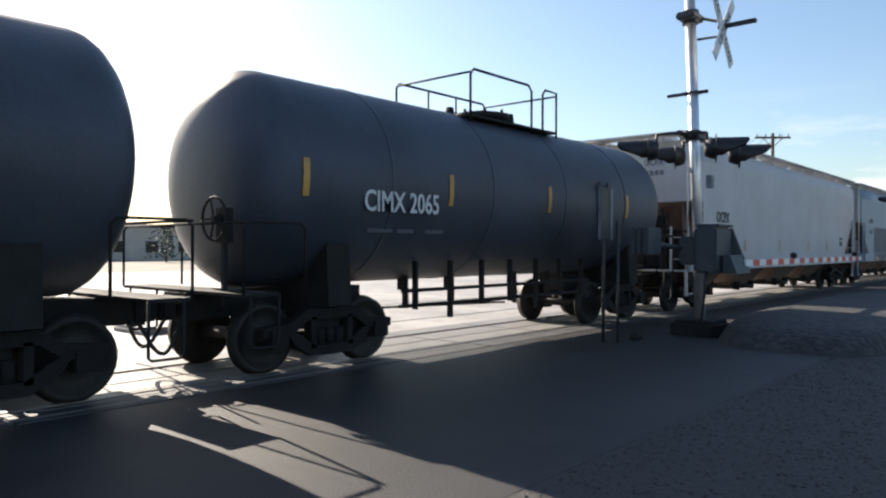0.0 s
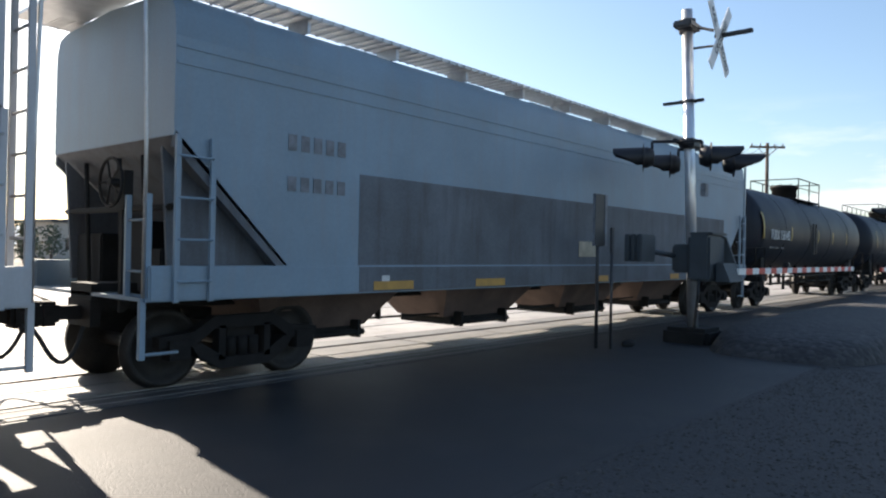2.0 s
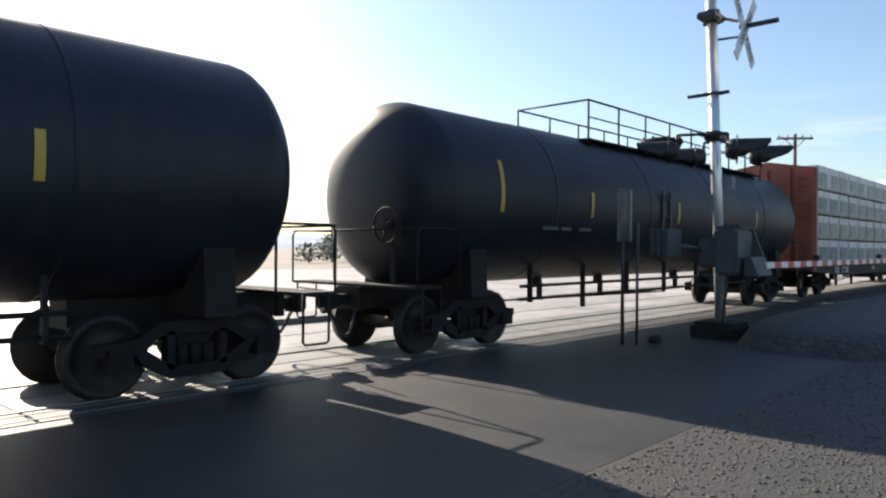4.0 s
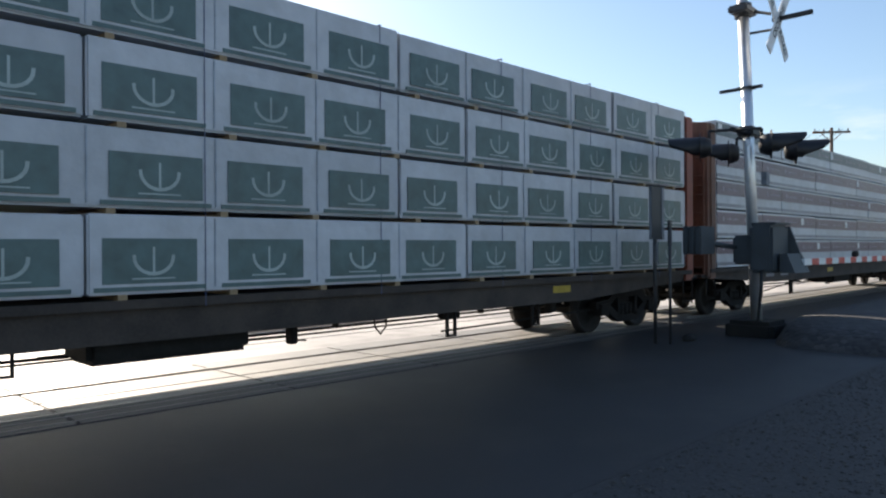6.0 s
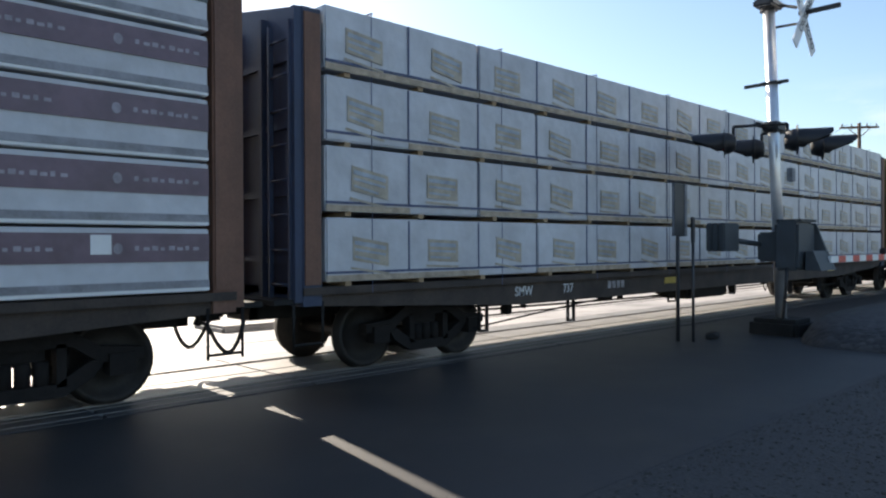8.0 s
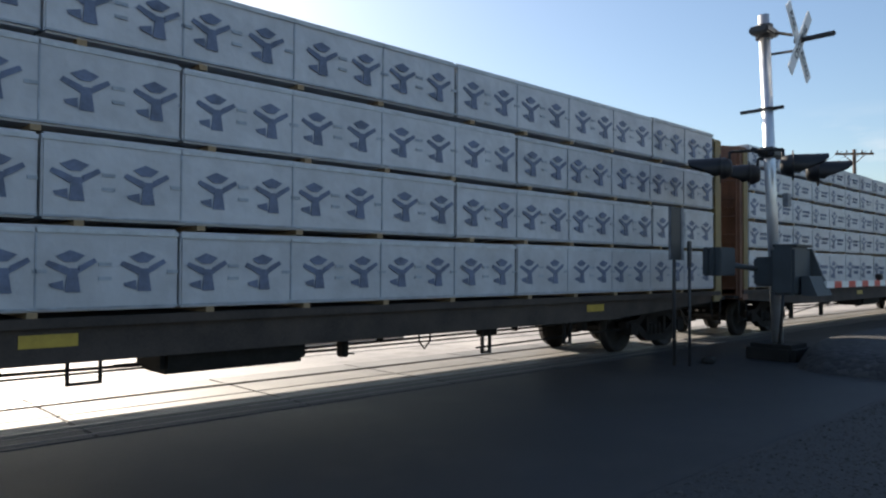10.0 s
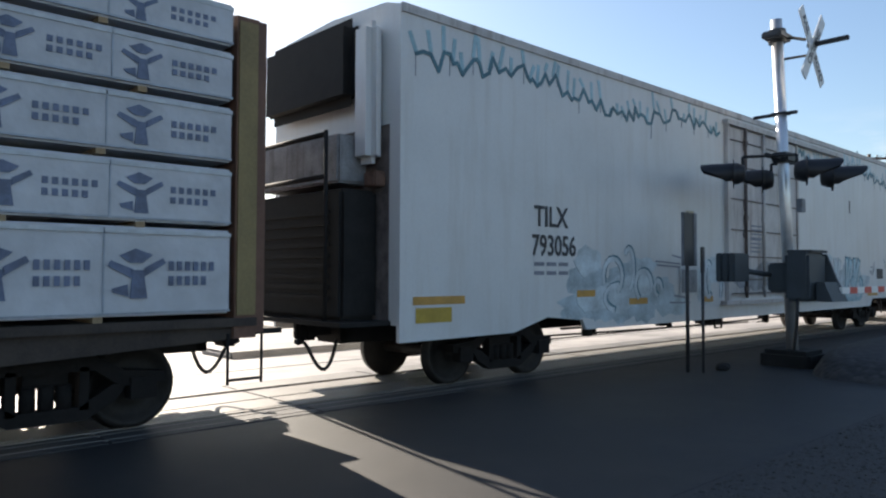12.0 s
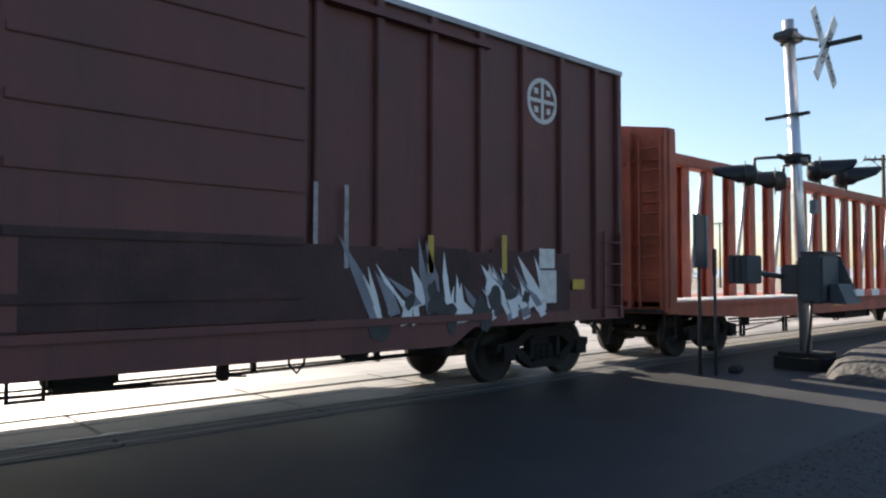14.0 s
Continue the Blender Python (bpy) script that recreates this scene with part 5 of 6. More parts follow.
        front = -hw - (0.1055 if on_door else 0.086)
        box(bm, x0 - c, x0 + w - 0.001 - c, front, front + 0.03, 1.16 if on_door else 1.0, r.uniform(1.98, 2.05))
        x0 += w
    paint_part(bm, M["overspray"], car, "charcoal overspray along the lower side")
    for bx, z in ((236.73, 1.2), (239.34, 1.2), (241.56, 1.22)):
        plate("small_notice", car, bx - c, bx + 0.16 - c, z, z + 0.14, y, M["dim_white"])
    # silver and white graffiti low at the end
    r = random.Random(4)
    wht, gry, drk = bmesh.new(), bmesh.new(), bmesh.new()
    for k in range(46):
        x0 = 242.37 + 3.3 * r.random() - c
        z0 = r.uniform(0.98, 1.3)
        hgt = r.uniform(0.35, 0.85) * (0.75 + 0.5 * math.sin((x0 + c) * 2.6) ** 2)
        lean = r.uniform(-0.45, 0.05)
        w = r.uniform(0.06, 0.17)
        bend = r.uniform(-0.08, 0.1)
        m = gry if k % 3 == 1 else wht
        prism(m, [(x0, z0), (x0 + w, z0 + 0.04), (x0 + w * 0.9 + lean * 0.4 + bend, z0 + hgt * 0.5), (x0 + lean, z0 + hgt), (x0 + lean * 0.5 + bend, z0 + hgt * 0.5)], y - 0.001 - lift(), y + 0.004, "y")
    for k in range(14):
        blob(drk, 242.54 + 3.1 * r.random() - c, r.uniform(1.0, 1.5), r.uniform(0.12, 0.3), r.uniform(0.12, 0.4), y - 0.009, 10, 0.35, k)
    paint_part( drk, M["marking"], car, "black sprayed shading")
    paint_part( wht, M["graf_white"], car, "white spiky sprayed strokes")
    paint_part( gry, M["graf_grey"], car, "grey sprayed shading")
    bm = bmesh.new()
    for k in range(10):
        x0, z0 = 234.13 + 0.6 * r.random() - c, r.uniform(1.0, 1.25)
        stroke(bm, [(x0, z0), (x0 + r.uniform(-0.15, 0.15), z0 + r.uniform(-0.15, 0.15)), (x0 + r.uniform(-0.15, 0.15), z0 + 0.1)], 0.04, y - 0.001)
    paint_part( bm, M["graf_white"], car, "small white tag")
    return car


# ---------------------------------------------------------------- the place: ground, track, road
bm = bmesh.new()
box(bm, -2500, 2500, -2500, 2500, -0.9, -0.08)
tagged(part("ground", bm, M["earth"]), "dry pale earth reaching to the horizon", "ground", kind="structure")
bm = bmesh.new()
box(bm, -60, 90, 2.88, 7.43, -0.3, -0.02)
tagged(part("road", bm, M["asphalt"]), "asphalt street beside the railway, colour darkened for the train shade", "road", kind="structure")
bm = bmesh.new()
box(bm, -60, 90, 10.2, 46.0, -0.3, -0.03)
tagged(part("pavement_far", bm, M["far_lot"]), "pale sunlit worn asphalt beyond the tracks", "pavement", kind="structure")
bm = bmesh.new()
box(bm, -60, 90, -30.0, 2.878, -0.3, -0.022)
tagged(part("gravel_verge", bm, M["gravel"]), "coarse grey gravel verge beside the street", "gravel", kind="structure")
bm = bmesh.new()
box(bm, -60, 90, 7.44, 10.19, -0.3, -0.06)
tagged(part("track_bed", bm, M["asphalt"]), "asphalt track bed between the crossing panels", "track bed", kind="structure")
for k, y in enumerate((TRACK_Y - 0.753, TRACK_Y + 0.753)):
    bm = bmesh.new()
    prism(bm, [(y - 0.075, -0.15), (y + 0.075, -0.15), (y + 0.02, -0.12), (y + 0.02, -0.04), (y + 0.036, -0.03), (y + 0.03, 0.0), (y - 0.03, 0.0), (y - 0.036, -0.03), (y - 0.02, -0.04), (y - 0.02, -0.12)], -300, 500)
    tagged(part("rail", bm, M["rail"]), "worn steel rail with a polished head", "rail", "rails of the track", "structure")

# crossing panels
crossing = tagged(new("level_crossing"), "grey concrete level crossing panels between the rails", "level crossing", kind="structure")


def slab(length, y0, y1, m):
    bm = bmesh.new()
    bevel_box(bm, 0.01, length - 0.01, y0, y1, -0.25, -0.012, 0.012)
    return data_of("crossing_panel", bm, M[m])


# nearest row takes the darkened copy, shade painted in by colour
rows = [slab(2.44, TRACK_Y - 1.36, TRACK_Y - 0.8, "panel_dark"), slab(2.44, TRACK_Y - 0.64, TRACK_Y - 0.06, "panel"), slab(2.44, TRACK_Y - 0.03, TRACK_Y + 0.64, "panel"), slab(2.44, TRACK_Y + 0.8, TRACK_Y + 1.36, "panel")]
for k in range(-6, 18):
    for me in rows:
        shared("crossing_panel", me, crossing, pose(0.05 + k * 2.44, 0, 0))

for y in (7.6, 7.86):
    bm = bmesh.new()
    box(bm, -14.6, 43.9, y - 0.012, y + 0.012, -0.06, -0.006)
    part("edge_bar", bm, M["panel"], crossing, "thin pale steel edging bar")

# far edge of the crossing: a dark joint, then a pale kerbed island
for y in (11.6, 15.2):
    bm = bmesh.new()
    box(bm, -60, 90, y - 0.04, y + 0.04, -0.06, -0.026)
    tagged(part("pavement_joint", bm, M["asphalt"]), "dark tarred joint in the far pavement", "joint", kind="structure")
bm = bmesh.new()
bevel_box(bm, 6.6, 11.4, 13.2, 14.5, -0.1, 0.1, 0.05)
tagged(part("far_kerb_island", bm, M["panel"]), "pale low kerbed island beyond the tracks", "kerb", kind="structure")

# loose stones on the verge
rnd = random.Random(11)
ph = (1 + 5 ** 0.5) / 2
ico_v = [Vector(v).normalized() for a in (-1, 1) for b in (-ph, ph) for v in ((0, a, b), (a, b, 0), (b, 0, a))]
ico = bmesh.new()
for v in ico_v:
    ico.verts.new(v)
hull = bmesh.ops.convex_hull(ico, input=ico.verts[:])
ico.verts.index_update()
ico_f = [[v.index for v in f.verts] for f in ico.faces]
ico.free()
vs, fs = [], []
for k in range(7500):
    px, py = rnd.uniform(3.2, 12.5), 2.83 - 2.4 * rnd.random()
    r = rnd.uniform(0.008, 0.015) * (1.5 if rnd.random() < 0.06 else 1)
    ax, ay, az = r * rnd.uniform(0.8, 1.5), r * rnd.uniform(0.8, 1.3), r * rnd.uniform(0.5, 0.9)
    an = rnd.uniform(0, 3.14)
    b0 = len(vs)
    for v in ico_v:
        x, y = v.x * ax * rnd.uniform(0.85, 1.1), v.y * ay
        vs.append((px + x * math.cos(an) - y * math.sin(an), py + x * math.sin(an) + y * math.cos(an), -0.025 + az * 0.4 + v.z * az))
    fs += [[b0 + i for i in f] for f in ico_f]
me = bpy.data.meshes.new("loose_gravel")
me.from_pydata(vs, [], fs)
me.materials.append(M["gravel_stone"])
tagged(new("loose_gravel", me), "loose grey and tan gravel stones on the verge", "gravel", kind="stuff")

# rounded stony island beside the road
bm = bmesh.new()
n = 40
prev = None
for j, (sc, z) in enumerate(((1.0, -0.02), (0.985, 0.08), (0.955, 0.22), (0.9, 0.33), (0.6, 0.42), (0.0, 0.45))):
    ring = []
    for i in range(n):
        a = 2 * math.pi * i / n
        cx, sx = math.cos(a), math.sin(a)
        px = 19.7 + 7.3 * sc * math.copysign(abs(cx) ** 0.5, cx)
        py = 3.6 + 1.65 * sc * math.copysign(abs(sx) ** 0.5, sx)
        ring.append(bm.verts.new((px, py, z)))
    if prev:
        for i in range(n):
            bm.faces.new((prev[i], prev[(i + 1) % n], ring[(i + 1) % n], ring[i])).smooth = j > 2
    prev = ring
bmesh.ops.remove_doubles(bm, verts=bm.verts[:], dist=1e-5)
tagged(part("stone_island", bm, M["stones"]), "low rounded island of grey river stones", "traffic island", kind="structure")


# ---------------------------------------------------------------- crossing signals
def signal(label, at, lean, arm_dir, arm_len):
    sig = thing("crossing_signal", label, "crossing signal", "gates of the crossing", at)
    sig.rotation_euler = (0, 0, 0)
    tx, ty = lean

    def p(x, y, z):
        return (x + tx * z, y + ty * z, z)
    bm = bmesh.new()
    cyl(bm, p(0, 0, -0.05), p(0, 0, 6.5), 0.1, 20)
    part("mast", bm, M["mast"], sig, "bright aluminium mast")
    bm = bmesh.new()
    bevel_box(bm, -0.45, 0.45, -0.45, 0.45, -0.2, 0.3, 0.08)
    part("foundation", bm, M["under"], sig, "dark mast foundation")
    bm = bmesh.new()
    cyl(bm, p(0, 0, 6.05), p(0, 0, 6.3), 0.16, 12)
    bevel_box(bm, -0.3 + tx * 6.15, 0.26 + tx * 6.15, ty * 6.15 - 0.18, ty * 6.15 + 0.18, 6.1, 6.24, 0.03)
    cyl(bm, p(0.0, 0, 6.2), p(0.25, -0.42, 6.08), 0.03, 8)
    part("top_bracket", bm, M["sign_back"], sig)
    bm = bmesh.new()
    cyl(bm, p(0.0, 0, 5.73), p(0.25, -0.42, 5.78), 0.025, 8)
    part("lower_bracket", bm, M["sign_back"], sig)
    # crossbuck: two blades facing across the road
    cx, cy, cz = p(0.3, -0.5, 5.93)
    cross = None
    for k, ang in enumerate((52, -52)):
        bm = bmesh.new()
        bevel_box(bm, -0.8, 0.8, -0.012, 0.012, -0.115, 0.115, 0.005)
        bm.transform(Matrix.Translation((cx, cy - 0.03 * k, cz)) @ pose(0, 0, 0, 0, ang, 0))
        blade = part("crossbuck_blade", bm, M["white"], sig, "white crossbuck blade")
        for s in ((-1, 1) if k == 0 else (0,)):
            word = {-1: "RAIL", 1: "ROAD", 0: "CROSSING"}[s]
            ob = lettering("lettering", word, 0.15, blade, 0, 0, 0, M["marking"], 0.004, "black letters", 0.9)
            xs = [v.co.x for v in ob.data.vertices]
            zs = [v.co.z for v in ob.data.vertices]
            mid = Matrix.Translation((-(min(xs) + max(xs)) / 2 + s * 0.45, -0.015, -(min(zs) + max(zs)) / 2))
            ob.data.transform(Matrix.Translation((cx, cy - 0.03 * k, cz)) @ pose(0, 0, 0, 0, ang, 0) @ mid)
    bm = bmesh.new()
    bevel_box(bm, cx + 0.02, cx + 0.1, cy - 0.62, cy + 0.1, cz + 0.02, cz + 0.1, 0.01)
    part("side_bar", bm, M["black"], sig)
    bm = bmesh.new()
    a = p(0, 0, 4.7)
    bevel_box(bm, a[0] - 0.03, a[0] + 0.03, a[1] - 0.3, a[1] + 0.52, a[2] - 0.03, a[2] + 0.03, 0.008)
    box(bm, a[0] - 0.12, a[0] + 0.12, a[1] - 0.13, a[1] + 0.13, a[2] - 0.02, a[2] + 0.02)
    part("cross_bar", bm, M["black"], sig)
    # flashers on their cross arm, hoods to the front and to the back
    a = p(0, 0, 3.72)
    bm = bmesh.new()
    cyl(bm, (a[0] - 0.75, a[1], a[2] + 0.12), (a[0] + 0.75, a[1], a[2] + 0.12), 0.045, 10)
    bevel_box(bm, a[0] - 0.2, a[0] + 0.2, a[1] - 0.15, a[1] + 0.15, a[2] + 0.05, a[2] + 0.24, 0.03)
    part("light_arm", bm, M["black"], sig)
    for sx in (-0.62, 0.62):
        for sy in (-1, 1):
            x, y, z = a[0] + sx, a[1] + sy * 0.4, a[2] - 0.18
            bm = bmesh.new()
            lathe(bm, [(0.0, 0.06), (sy * 0.02, 0.15), (sy * 0.14, 0.2), (sy * 0.2, 0.2), (sy * 0.2, 0.27), (sy * 0.215, 0.27), (sy * 0.215, 0.05)], (x, y, z), 24, "y")
            cyl(bm, (x, y + sy * 0.05, z + 0.1), (x, y + sy * 0.05, a[2] + 0.12), 0.03, 6)
            cyl(bm, (x, y + sy * 0.05, a[2] + 0.12), (x, a[1], a[2] + 0.12), 0.03, 6)
            swing = Matrix.Translation((x, a[1], 0)) @ pose(0, 0, 0, 0, 0, 25) @ Matrix.Translation((-x, -a[1], 0))
            bm.transform(swing)
            lamp = part("flasher", bm, M["black"], sig, "round crossing flasher, unlit")
            bm = bmesh.new()
            lathe(bm, [(sy * 0.216, 0.17), (sy * 0.23, 0.15), (sy * 0.24, 0.02)], (x, y, z), 20, "y")
            bm.transform(swing)
            part("lens", bm, M["lens"], lamp, "dark red lens")
            bm = bmesh.new()
            m = 14
            for side in (0, 1):
                rr = 0.2 - 0.012 * side
                ring = []
                for i in range(m + 1):
                    w = math.radians(-35 + 250 * i / m)
                    ln = 0.12 + 0.44 * min(1, max(0, (math.sin(w) + 0.45) / 0.85))
                    c0 = (x + rr * math.cos(w), y + sy * 0.216, z + rr * math.sin(w))
                    c1 = (x + rr * math.cos(w) * 1.02, y + sy * (0.216 + ln), z + rr * math.sin(w) * 1.02 - 0.02 * ln)
                    ring.append((bm.verts.new(c0), bm.verts.new(c1)))
                for (p0, q0), (p1, q1) in zip(ring, ring[1:]):
                    bm.faces.new((p0, p1, q1, q0)).smooth = True
            bm.transform(swing)
            part("hood", bm, M["black"], lamp, "long black visor")
    # gate mechanism, counterweight and junction box
    a = p(0, 0, 1.6)
    bm = bmesh.new()
    bevel_box(bm, a[0] - 0.42, a[0] + 0.42, a[1] - 0.5, a[1] - 0.08, 1.2, 2.08, 0.05)
    bevel_box(bm, a[0] - 0.3, a[0] + 0.5, a[1] - 0.52, a[1] - 0.06, 2.08, 2.13, 0.02)
    bevel_box(bm, a[0] - 0.25, a[0] + 0.25, a[1] - 0.09, a[1] + 0.3, 1.35, 1.9, 0.04)
    part("gate_mechanism", bm, M["box_green"], sig, "grey-green gate mechanism housing")
    bm = bmesh.new()
    d = arm_dir
    prism(bm, [(a[1] - 0.5, 2.06), (a[1] - 0.14, 2.06), (a[1] - 0.5, 1.2), (a[1] - 0.82, 1.2)], a[0] + d * 0.44, a[0] + d * 0.5)
    prism(bm, [(a[1] - 0.68, 1.55), (a[1] - 0.55, 1.55), (a[1] - 0.55, 1.2), (a[1] - 0.82, 1.2)], a[0] - d * 0.2, a[0] + d * 0.56)
    part("arm_support", bm, M["box_green"], sig)
    bm = bmesh.new()
    cyl(bm, (a[0] - 0.1 * d, a[1] + 0.22, 1.66), (a[0] - 1.1 * d, a[1] + 0.52, 1.78), 0.05, 8)
    part("counterweight_bar", bm, M["box_green"], sig)
    for k in range(3):
        bm = bmesh.new()
        bevel_box(bm, *sorted((a[0] - d * 0.85, a[0] - d * 1.45)), a[1] + 0.36 + 0.12 * k, a[1] + 0.47 + 0.12 * k, 1.55, 2.06, 0.02)
        part("counterweight", bm, M["box_green"], sig, "square counterweight plate")
    bm = bmesh.new()
    bevel_box(bm, a[0] + 0.12, a[0] + 0.3, a[1] - 0.2, a[1] - 0.1, 2.85, 3.1, 0.01)
    part("small_plate", bm, M["faint"], sig, "small grey notice plate")
    bm = bmesh.new()
    tube(bm, [(a[0] - 0.38, a[1] - 0.3, 1.3), (a[0] - 0.42, a[1] - 0.3, 0.9), (a[0] - 0.3, a[1] - 0.2, 0.4), (a[0] - 0.28, a[1] - 0.15, 0.0)], 0.03, 8)
    part("conduit", bm, M["black"], sig)
    # gate arm in red and white bands, lowered across the road
    n = int(arm_len / 0.4) + 3
    arm = None
    for k in range(n):
        bm = bmesh.new()
        x0 = a[0] + d * (0.4 + 0.4 * k)
        box(bm, *sorted((x0, x0 + d * 0.399)), a[1] - 0.78, a[1] - 0.73, 1.33, 1.45)
        if arm is None:
            arm = part("gate_arm", bm, M["white"], sig, "red and white striped gate arm")
        else:
            part("stripe", bm, M["red"] if k % 2 else M["white"], arm)
    for k in (n // 3, n - 2):
        bm = bmesh.new()
        x0 = a[0] + d * (0.4 + 0.4 * k)
        bevel_box(bm, x0 - 0.07, x0 + 0.07, a[1] - 0.82, a[1] - 0.7, 1.451, 1.58, 0.02)
        part("arm_lamp", bm, M["black"], arm)
    return sig


LEAN = (-0.0135, 0.031)
signal("tall railway crossing signal with crossbuck, flashers and lowered gate", (13.95, 5.49, -0.02), LEAN, 1, 9.2)
signal("distant railway crossing signal with lowered gate beyond the road", (34.14, 4.79, -0.02), (0.0, 0.0), -1, 8.6)

# road sign seen from its edge, and a slim marker post beside it
sign = thing("road_sign", "road sign on a slim dark post, seen almost edge-on", "road sign", at=(11.62, 6.33, -0.02))
bm = bmesh.new()
cyl(bm, (0, 0, -0.05), (0, 0, 2.75), 0.032, 10)
part("post", bm, M["sign_back"], sign)
bm = bmesh.new()
bevel_box(bm, -0.23, 0.23, -0.012, 0.012, -0.46, 0.46, 0.01)
bm.transform(Matrix.Translation((0, -0.045, 2.28)) @ pose(0, 0, 0, 0, 0, 3))
part("sign_panel", bm, M["sign_back"], sign, "dark grey sign panel")
for sx in (-0.2, 0.17):
    bm = bmesh.new()
    box(bm, sx - 0.03, sx + 0.06, -0.06, -0.02, 1.82, 2.74)
    part("edge_strip", bm, M["faint"], sign, "pale folded edge of the panel")
mark = thing("marker_post", "slim dark marker post standing beside the road sign", "marker post", at=(11.74, 6.11, -0.02))
bm = bmesh.new()
cyl(bm, (0, 0, -0.05), (0, 0, 2.0), 0.026, 8)
bevel_box(bm, -0.05, 0.05, -0.02, 0.02, 1.7, 2.15, 0.01)
part("post", bm, M["sign_back"], mark)
bm = bmesh.new()
for k in range(3):
    t = bmesh.new()
    bmesh.ops.create_icosphere(t, subdivisions=2, radius=0.11, matrix=Matrix.Translation((0.1 * k - 0.1, 0.03 * k, 0.05)) @ Matrix.Diagonal((1.3, 1, 0.7, 1)))
    for v in t.verts:
        v.co += v.co.normalized() * 0.03 * noise.noise(v.co * 9)
    join(bm, t)
tagged(part("rock", bm, M["under"]), "small dark rock lying on the asphalt", "rock").location = (12.41, 6.06, -0.03)

# ---------------------------------------------------------------- distance
def utility_pole(label, at, height):
    up = thing("utility_pole", label, "utility pole", "utility poles", at)
    bm = bmesh.new()
    cyl(bm, (0, 0, -0.2), (0, 0, height), 0.17, 12, 0.11)
    part("pole", bm, M["creosote"], up)
    for z, w in ((height - 0.3, 1.25),):
        bm = bmesh.new()
        bevel_box(bm, -w, w, -0.07, 0.07, z - 0.07, z + 0.07, 0.015)
        part("cross_arm", bm, M["creosote"], up)
        for x in (-1.1, -0.5, 0.5, 1.1):
            bm = bmesh.new()
            cyl(bm, (x, 0, z + 0.07), (x, 0, z + 0.25), 0.045, 8)
            part("insulator", bm, M["sign_back"], up)
        for s in (-1, 1):
            bm = bmesh.new()
            cyl(bm, (s * 0.75, 0, z), (0, 0, z - 0.7), 0.03, 6)
            part("arm_brace", bm, M["creosote"], up)
    return up


UP = (54.44, 16.28, 0)
utility_pole("wooden utility pole with one cross arm beyond the railway", UP, 9.85).rotation_euler = (0, 0, radians(-50))
utility_pole("distant wooden utility pole with one cross arm", (111.53, 57.10, 0), 10.5).rotation_euler = (0, 0, radians(-50))
for k in range(3):
    bm = bmesh.new()
    a, b = Vector((54.44 + 0.5 * (k - 1), 16.28 - 0.6 * (k - 1), 9.75)), Vector((111.53 + 0.5 * (k - 1), 57.10 - 0.6 * (k - 1), 10.4))
    pts = [a.lerp(b, i / 12) - Vector((0, 0, 1.6 * math.sin(math.pi * i / 12))) for i in range(13)]
    tube(bm, pts, 0.012, 5)
    tagged(part("overhead_wire", bm, M["black"]), "thin dark overhead wire between the poles", "wire", "overhead wires")

# hills all round, distance haze put into their colour
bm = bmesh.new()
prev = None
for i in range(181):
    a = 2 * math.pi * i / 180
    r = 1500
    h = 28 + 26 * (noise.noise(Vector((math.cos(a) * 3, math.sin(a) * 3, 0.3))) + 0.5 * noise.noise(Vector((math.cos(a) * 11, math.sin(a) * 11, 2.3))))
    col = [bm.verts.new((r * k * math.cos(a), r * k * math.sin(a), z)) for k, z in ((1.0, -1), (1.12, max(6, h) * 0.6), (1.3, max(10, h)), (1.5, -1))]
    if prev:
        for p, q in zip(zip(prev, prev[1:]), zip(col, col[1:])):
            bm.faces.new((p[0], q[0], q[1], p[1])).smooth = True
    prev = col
tagged(part("backdrop_hills", bm, M["hill"]), "low hills along the horizon, distance haze put into their blue colour", "hills", kind="structure")


def shrub(at, w, h, seed):
    """A dusty bush: short stems and many small leaf clumps."""
    r = random.Random(seed)
    bush = thing("shrub", "dusty grey-green shrub on the far side of the railway", "shrub", "far shrubs", at)
    bm = bmesh.new()
    for k in range(5):
        cyl(bm, (0, 0, -0.1), (r.uniform(-w, w) * 0.4, r.uniform(-w, w) * 0.4, h * 0.7), 0.06, 6, 0.02)
    part("stems", bm, M["creosote"], bush)
    bm = bmesh.new()
    for k in range(420):
        a, u = r.uniform(0, 6.28), r.random()
        rad = w * (0.25 + 0.75 * r.random() ** 0.5) * (0.6 + 0.4 * math.sin(a * 3 + seed))
        z = h * (0.12 + 0.88 * u)
        k2 = math.sqrt(max(0.05, 1 - (u * 0.95) ** 2))
        c = Vector((rad * k2 * math.cos(a), rad * k2 * math.sin(a), z))
        d = Vector((r.uniform(-1, 1), r.uniform(-1, 1), r.uniform(-0.6, 1))).normalized() * r.uniform(0.12, 0.28)
        e = d.orthogonal().normalized() * 0.12
        bm.faces.new([bm.verts.new(p) for p in (c - d, c + e, c + d, c - e)])
    part("crown", bm, M["shrub"], bush)
    return bush


rs = random.Random(2)
for k in range(34):
    x = -40 + 5.6 * k + rs.uniform(-2, 2)
    shrub((x, rs.uniform(62, 90), -0.08), rs.uniform(1.5, 3.6), rs.uniform(1.6, 4.2), k)


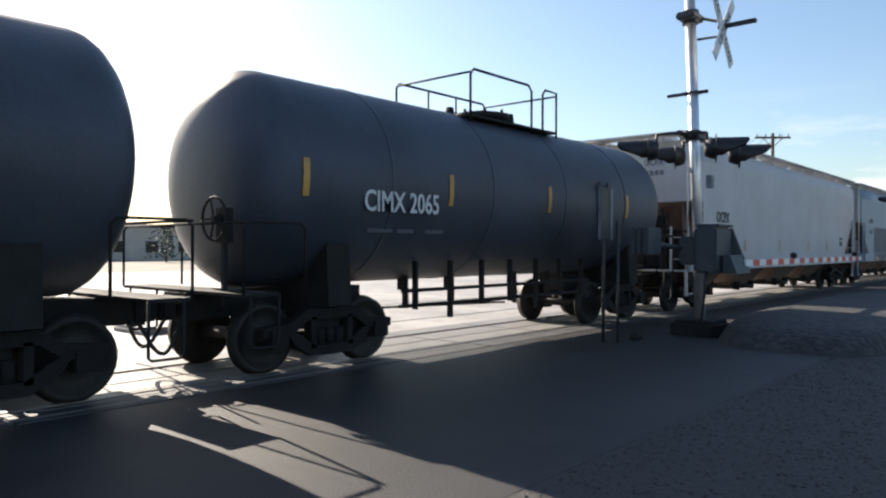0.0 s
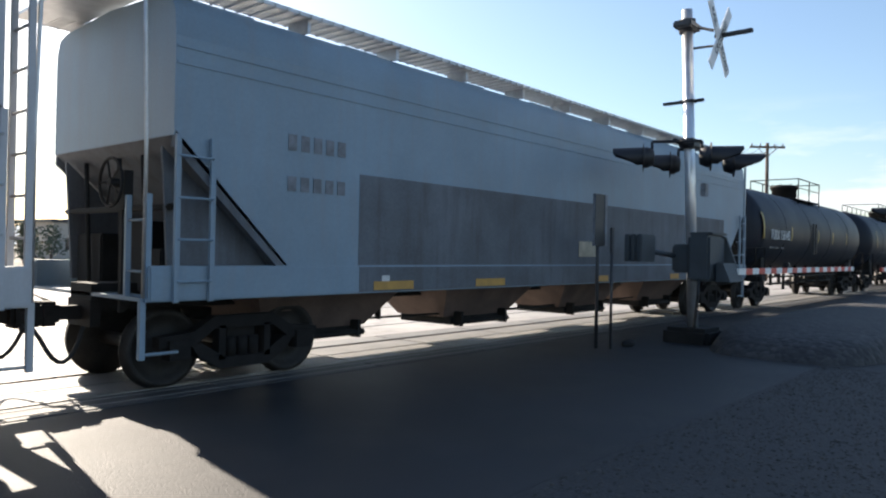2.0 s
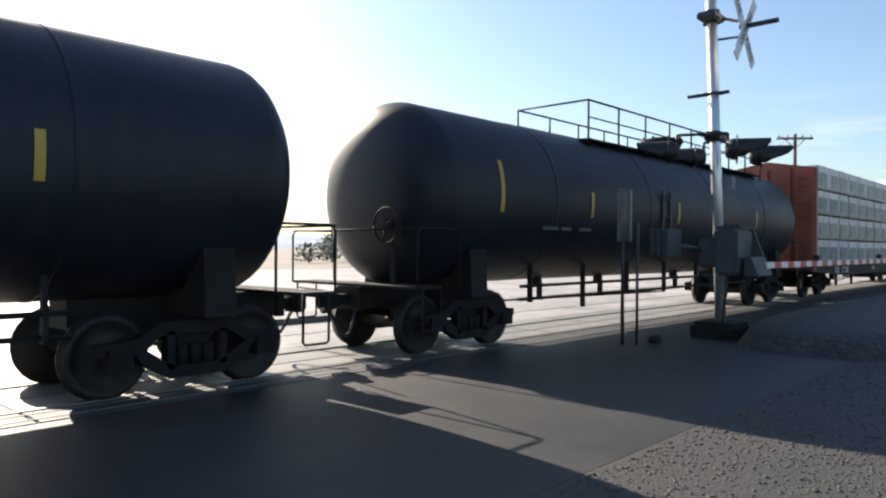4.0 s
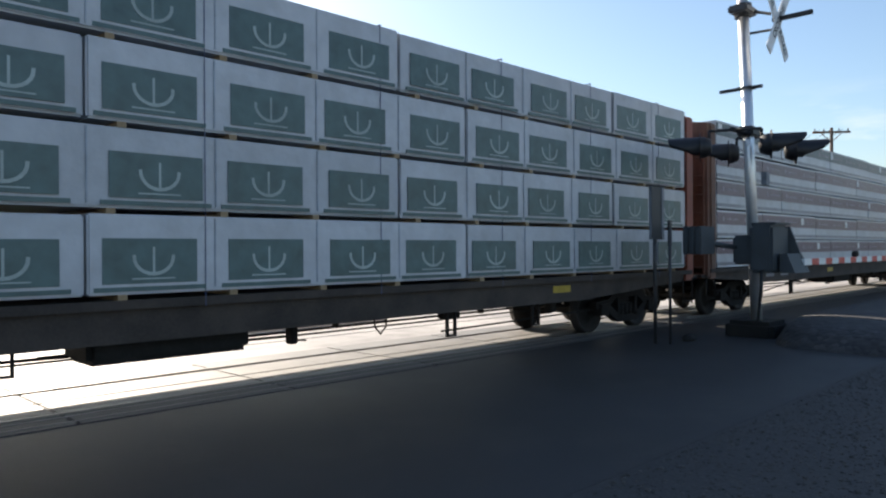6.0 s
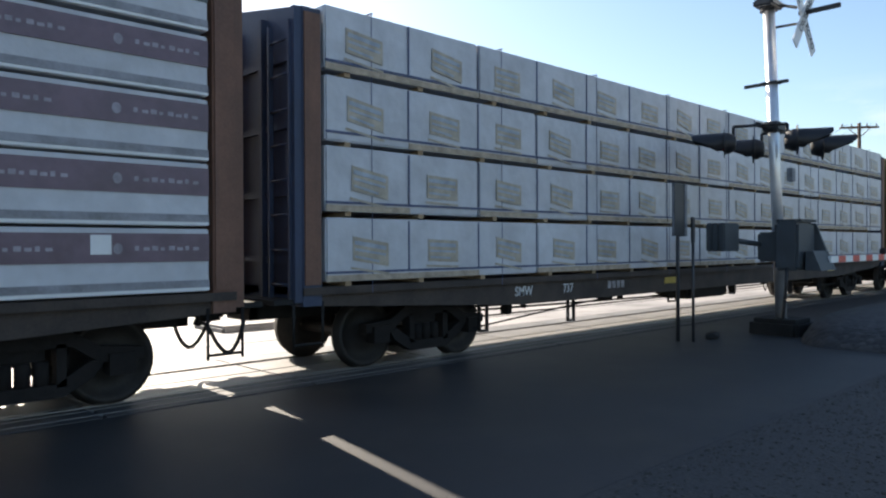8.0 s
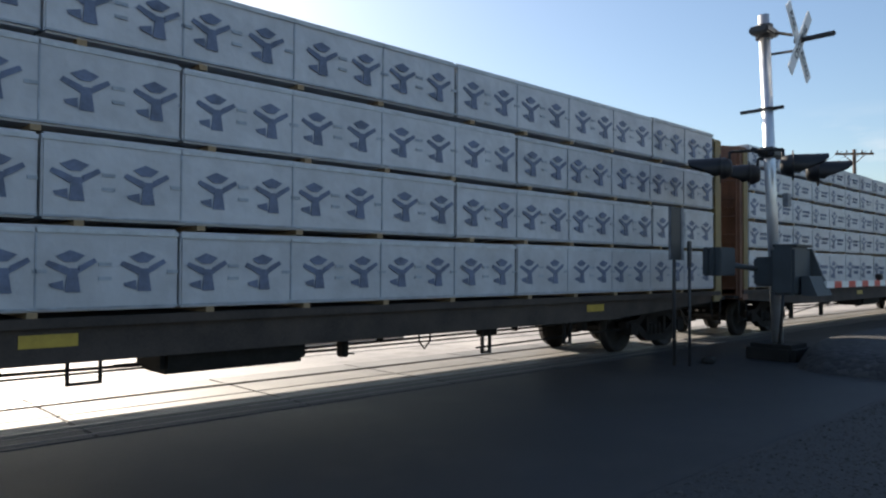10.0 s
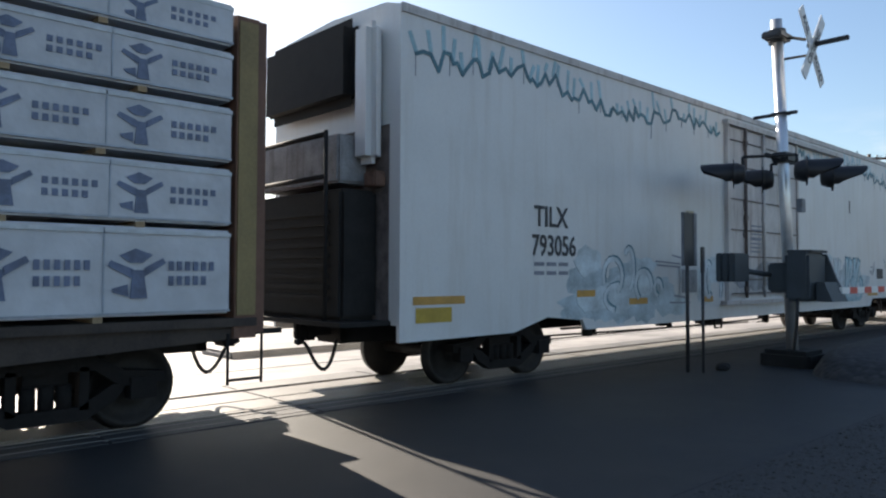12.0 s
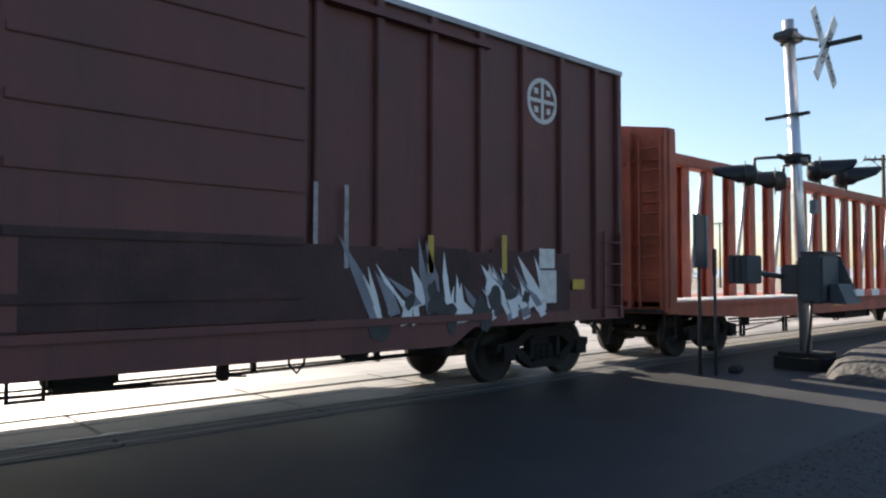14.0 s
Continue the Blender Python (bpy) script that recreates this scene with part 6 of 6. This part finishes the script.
def far_building(at, w, d, h, n):
    b = thing("low_building", "low pale stucco building far beyond the tracks", "building", "far buildings", at)
    bm = bmesh.new()
    box(bm, 0, w, 0, d, -0.2, h)
    part("wall", bm, M["stucco"], b)
    bm = bmesh.new()
    box(bm, -0.3, w + 0.3, -0.3, d + 0.3, h, h + 0.35)
    part("roof", bm, M["sign_back"], b)
    for k in range(n):
        bm = bmesh.new()
        x = w * (k + 0.5) / n
        box(bm, x - 0.8, x + 0.8, -0.03, 0.02, 1.0, 2.4)
        part("window", bm, M["glass"], b)


far_building((-18, 84, -0.08), 18, 9, 3.6, 4)
far_building((34, 88, -0.08), 22, 10, 4.2, 5)
far_building((88, 74, -0.08), 20, 10, 3.8, 5)


# ---------------------------------------------------------------- the train
tank_car("dull dark tank car coupled ahead of another tank car", -12.55, 5.65, 1.52, 2.6, M["tank_grey"], 1.7, 0.4, "", -5.8, 2.3, 0.3, 0.14, (-6.0, -2.5, 1.0), -1.2)
tank_car("dull blue-black tank car with white reporting mark and top railing", 6.20, 18.27, 1.5, 2.6, M["tank_grey"], 1.7, 0.4, "CIMX 2065", -4.08, 2.16, 0.3, 0.14, (-5.12, -2.3, 0.5, 3.55), 2.35, (-1.45, 1.3), "amber")
hopper_car("pale grey covered hopper with dark reporting mark and roof walks", 19.08, 37.04, M["hopper"], (("OCPX", 0.3), ("", 0.26), ("", 0.22)), 4.4)
hopper_car("blue-grey covered hopper with a dirty lower band", 38.12, 56.75, M["hopper_b"], (("", 0.22), ("", 0.2)), 4.42, True)
tank_car("glossy black tank car with white reporting mark and yellow strips", 57.80, 73.60, 1.52, 2.56, M["tank_black"], 1.55, 0.4, "FURX 156145", -6.4, 2.26, 0.33, 0.5, (-7.15, -4.05, -0.45, 1.85, 4.3), -1.2)
tank_car("glossy black tank car with yellow strips and top railing", 75.01, 92.92, 1.52, 2.56, M["tank_black"], 1.7, 1.9, "", -5.9, 2.3, 0.32, 0.5, (-7.0, -4.2, -0.4, 1.9, 4.6), -1.2, (-5.2, 4.8))
centre_beam("red-brown bulkhead lumber car loaded with green-printed white packs", 94.00, 115.97, M["cb_red"], "green", 4, marks=(("LW", -8.25, 0.44, True), ("680061", -7.3, 0.8, True)))
centre_beam("brown bulkhead lumber car loaded with purple-banded white packs", 116.89, 138.54, M["cb_brown"], "purple", 5, None, marks=(("", -7.5, 0.5, False), ("", -6.5, 0.5, False)))
centre_beam("dark blue bulkhead lumber car loaded with tan-printed white packs", 139.39, 161.38, M["cb_blue"], "tan", 4, M["cb_brown"], marks=(("SMW", -7.2, 0.4, False), ("737", -6.0, 0.4, False), ("", -4.7, 0.5, False)))
centre_beam("ochre bulkhead lumber car loaded with blue-printed white packs", 162.30, 183.95, M["cb_tan"], "figure", 4, M["cb_tan"], marks=(("", -6.2, 0.5, False),))
centre_beam("brown bulkhead lumber car loaded with wide blue-printed packs", 185.09, 206.73, M["cb_brown"], "figure_wide", (1.17, 2.1, 2.78, 3.44, 4.04, 4.57), M["cb_tan"])
reefer_car(208.74, 230.82)
box_car(232.28, 247.85)
centre_beam("empty faded red centre-beam lumber car with open posts", 249.37, 271.07, M["empty_red"], "", 0, None, False)


def run(t):
    """How far the train has gone at t seconds."""
    return 1.1 * (15.31 * t + 0.026 * (t - 7) ** 2)


def motions():
    for car, s in CARS:
        walk(car, [(t, pose(s - run(t), TRACK_Y, 0)) for t in range(15)])
    # wheels roll with the distance run, a row for every frame of the clip
    turns = [(k / FPS, -math.degrees(run(k / FPS) / WHEEL_R)) for k in range(14 * FPS + 1)]
    for w in SPINNING:
        x = w.matrix_basis.translation.x
        walk(w, [(t, pose(x, 0, WHEEL_R, 0, a, 0)) for t, a in turns])


motions()
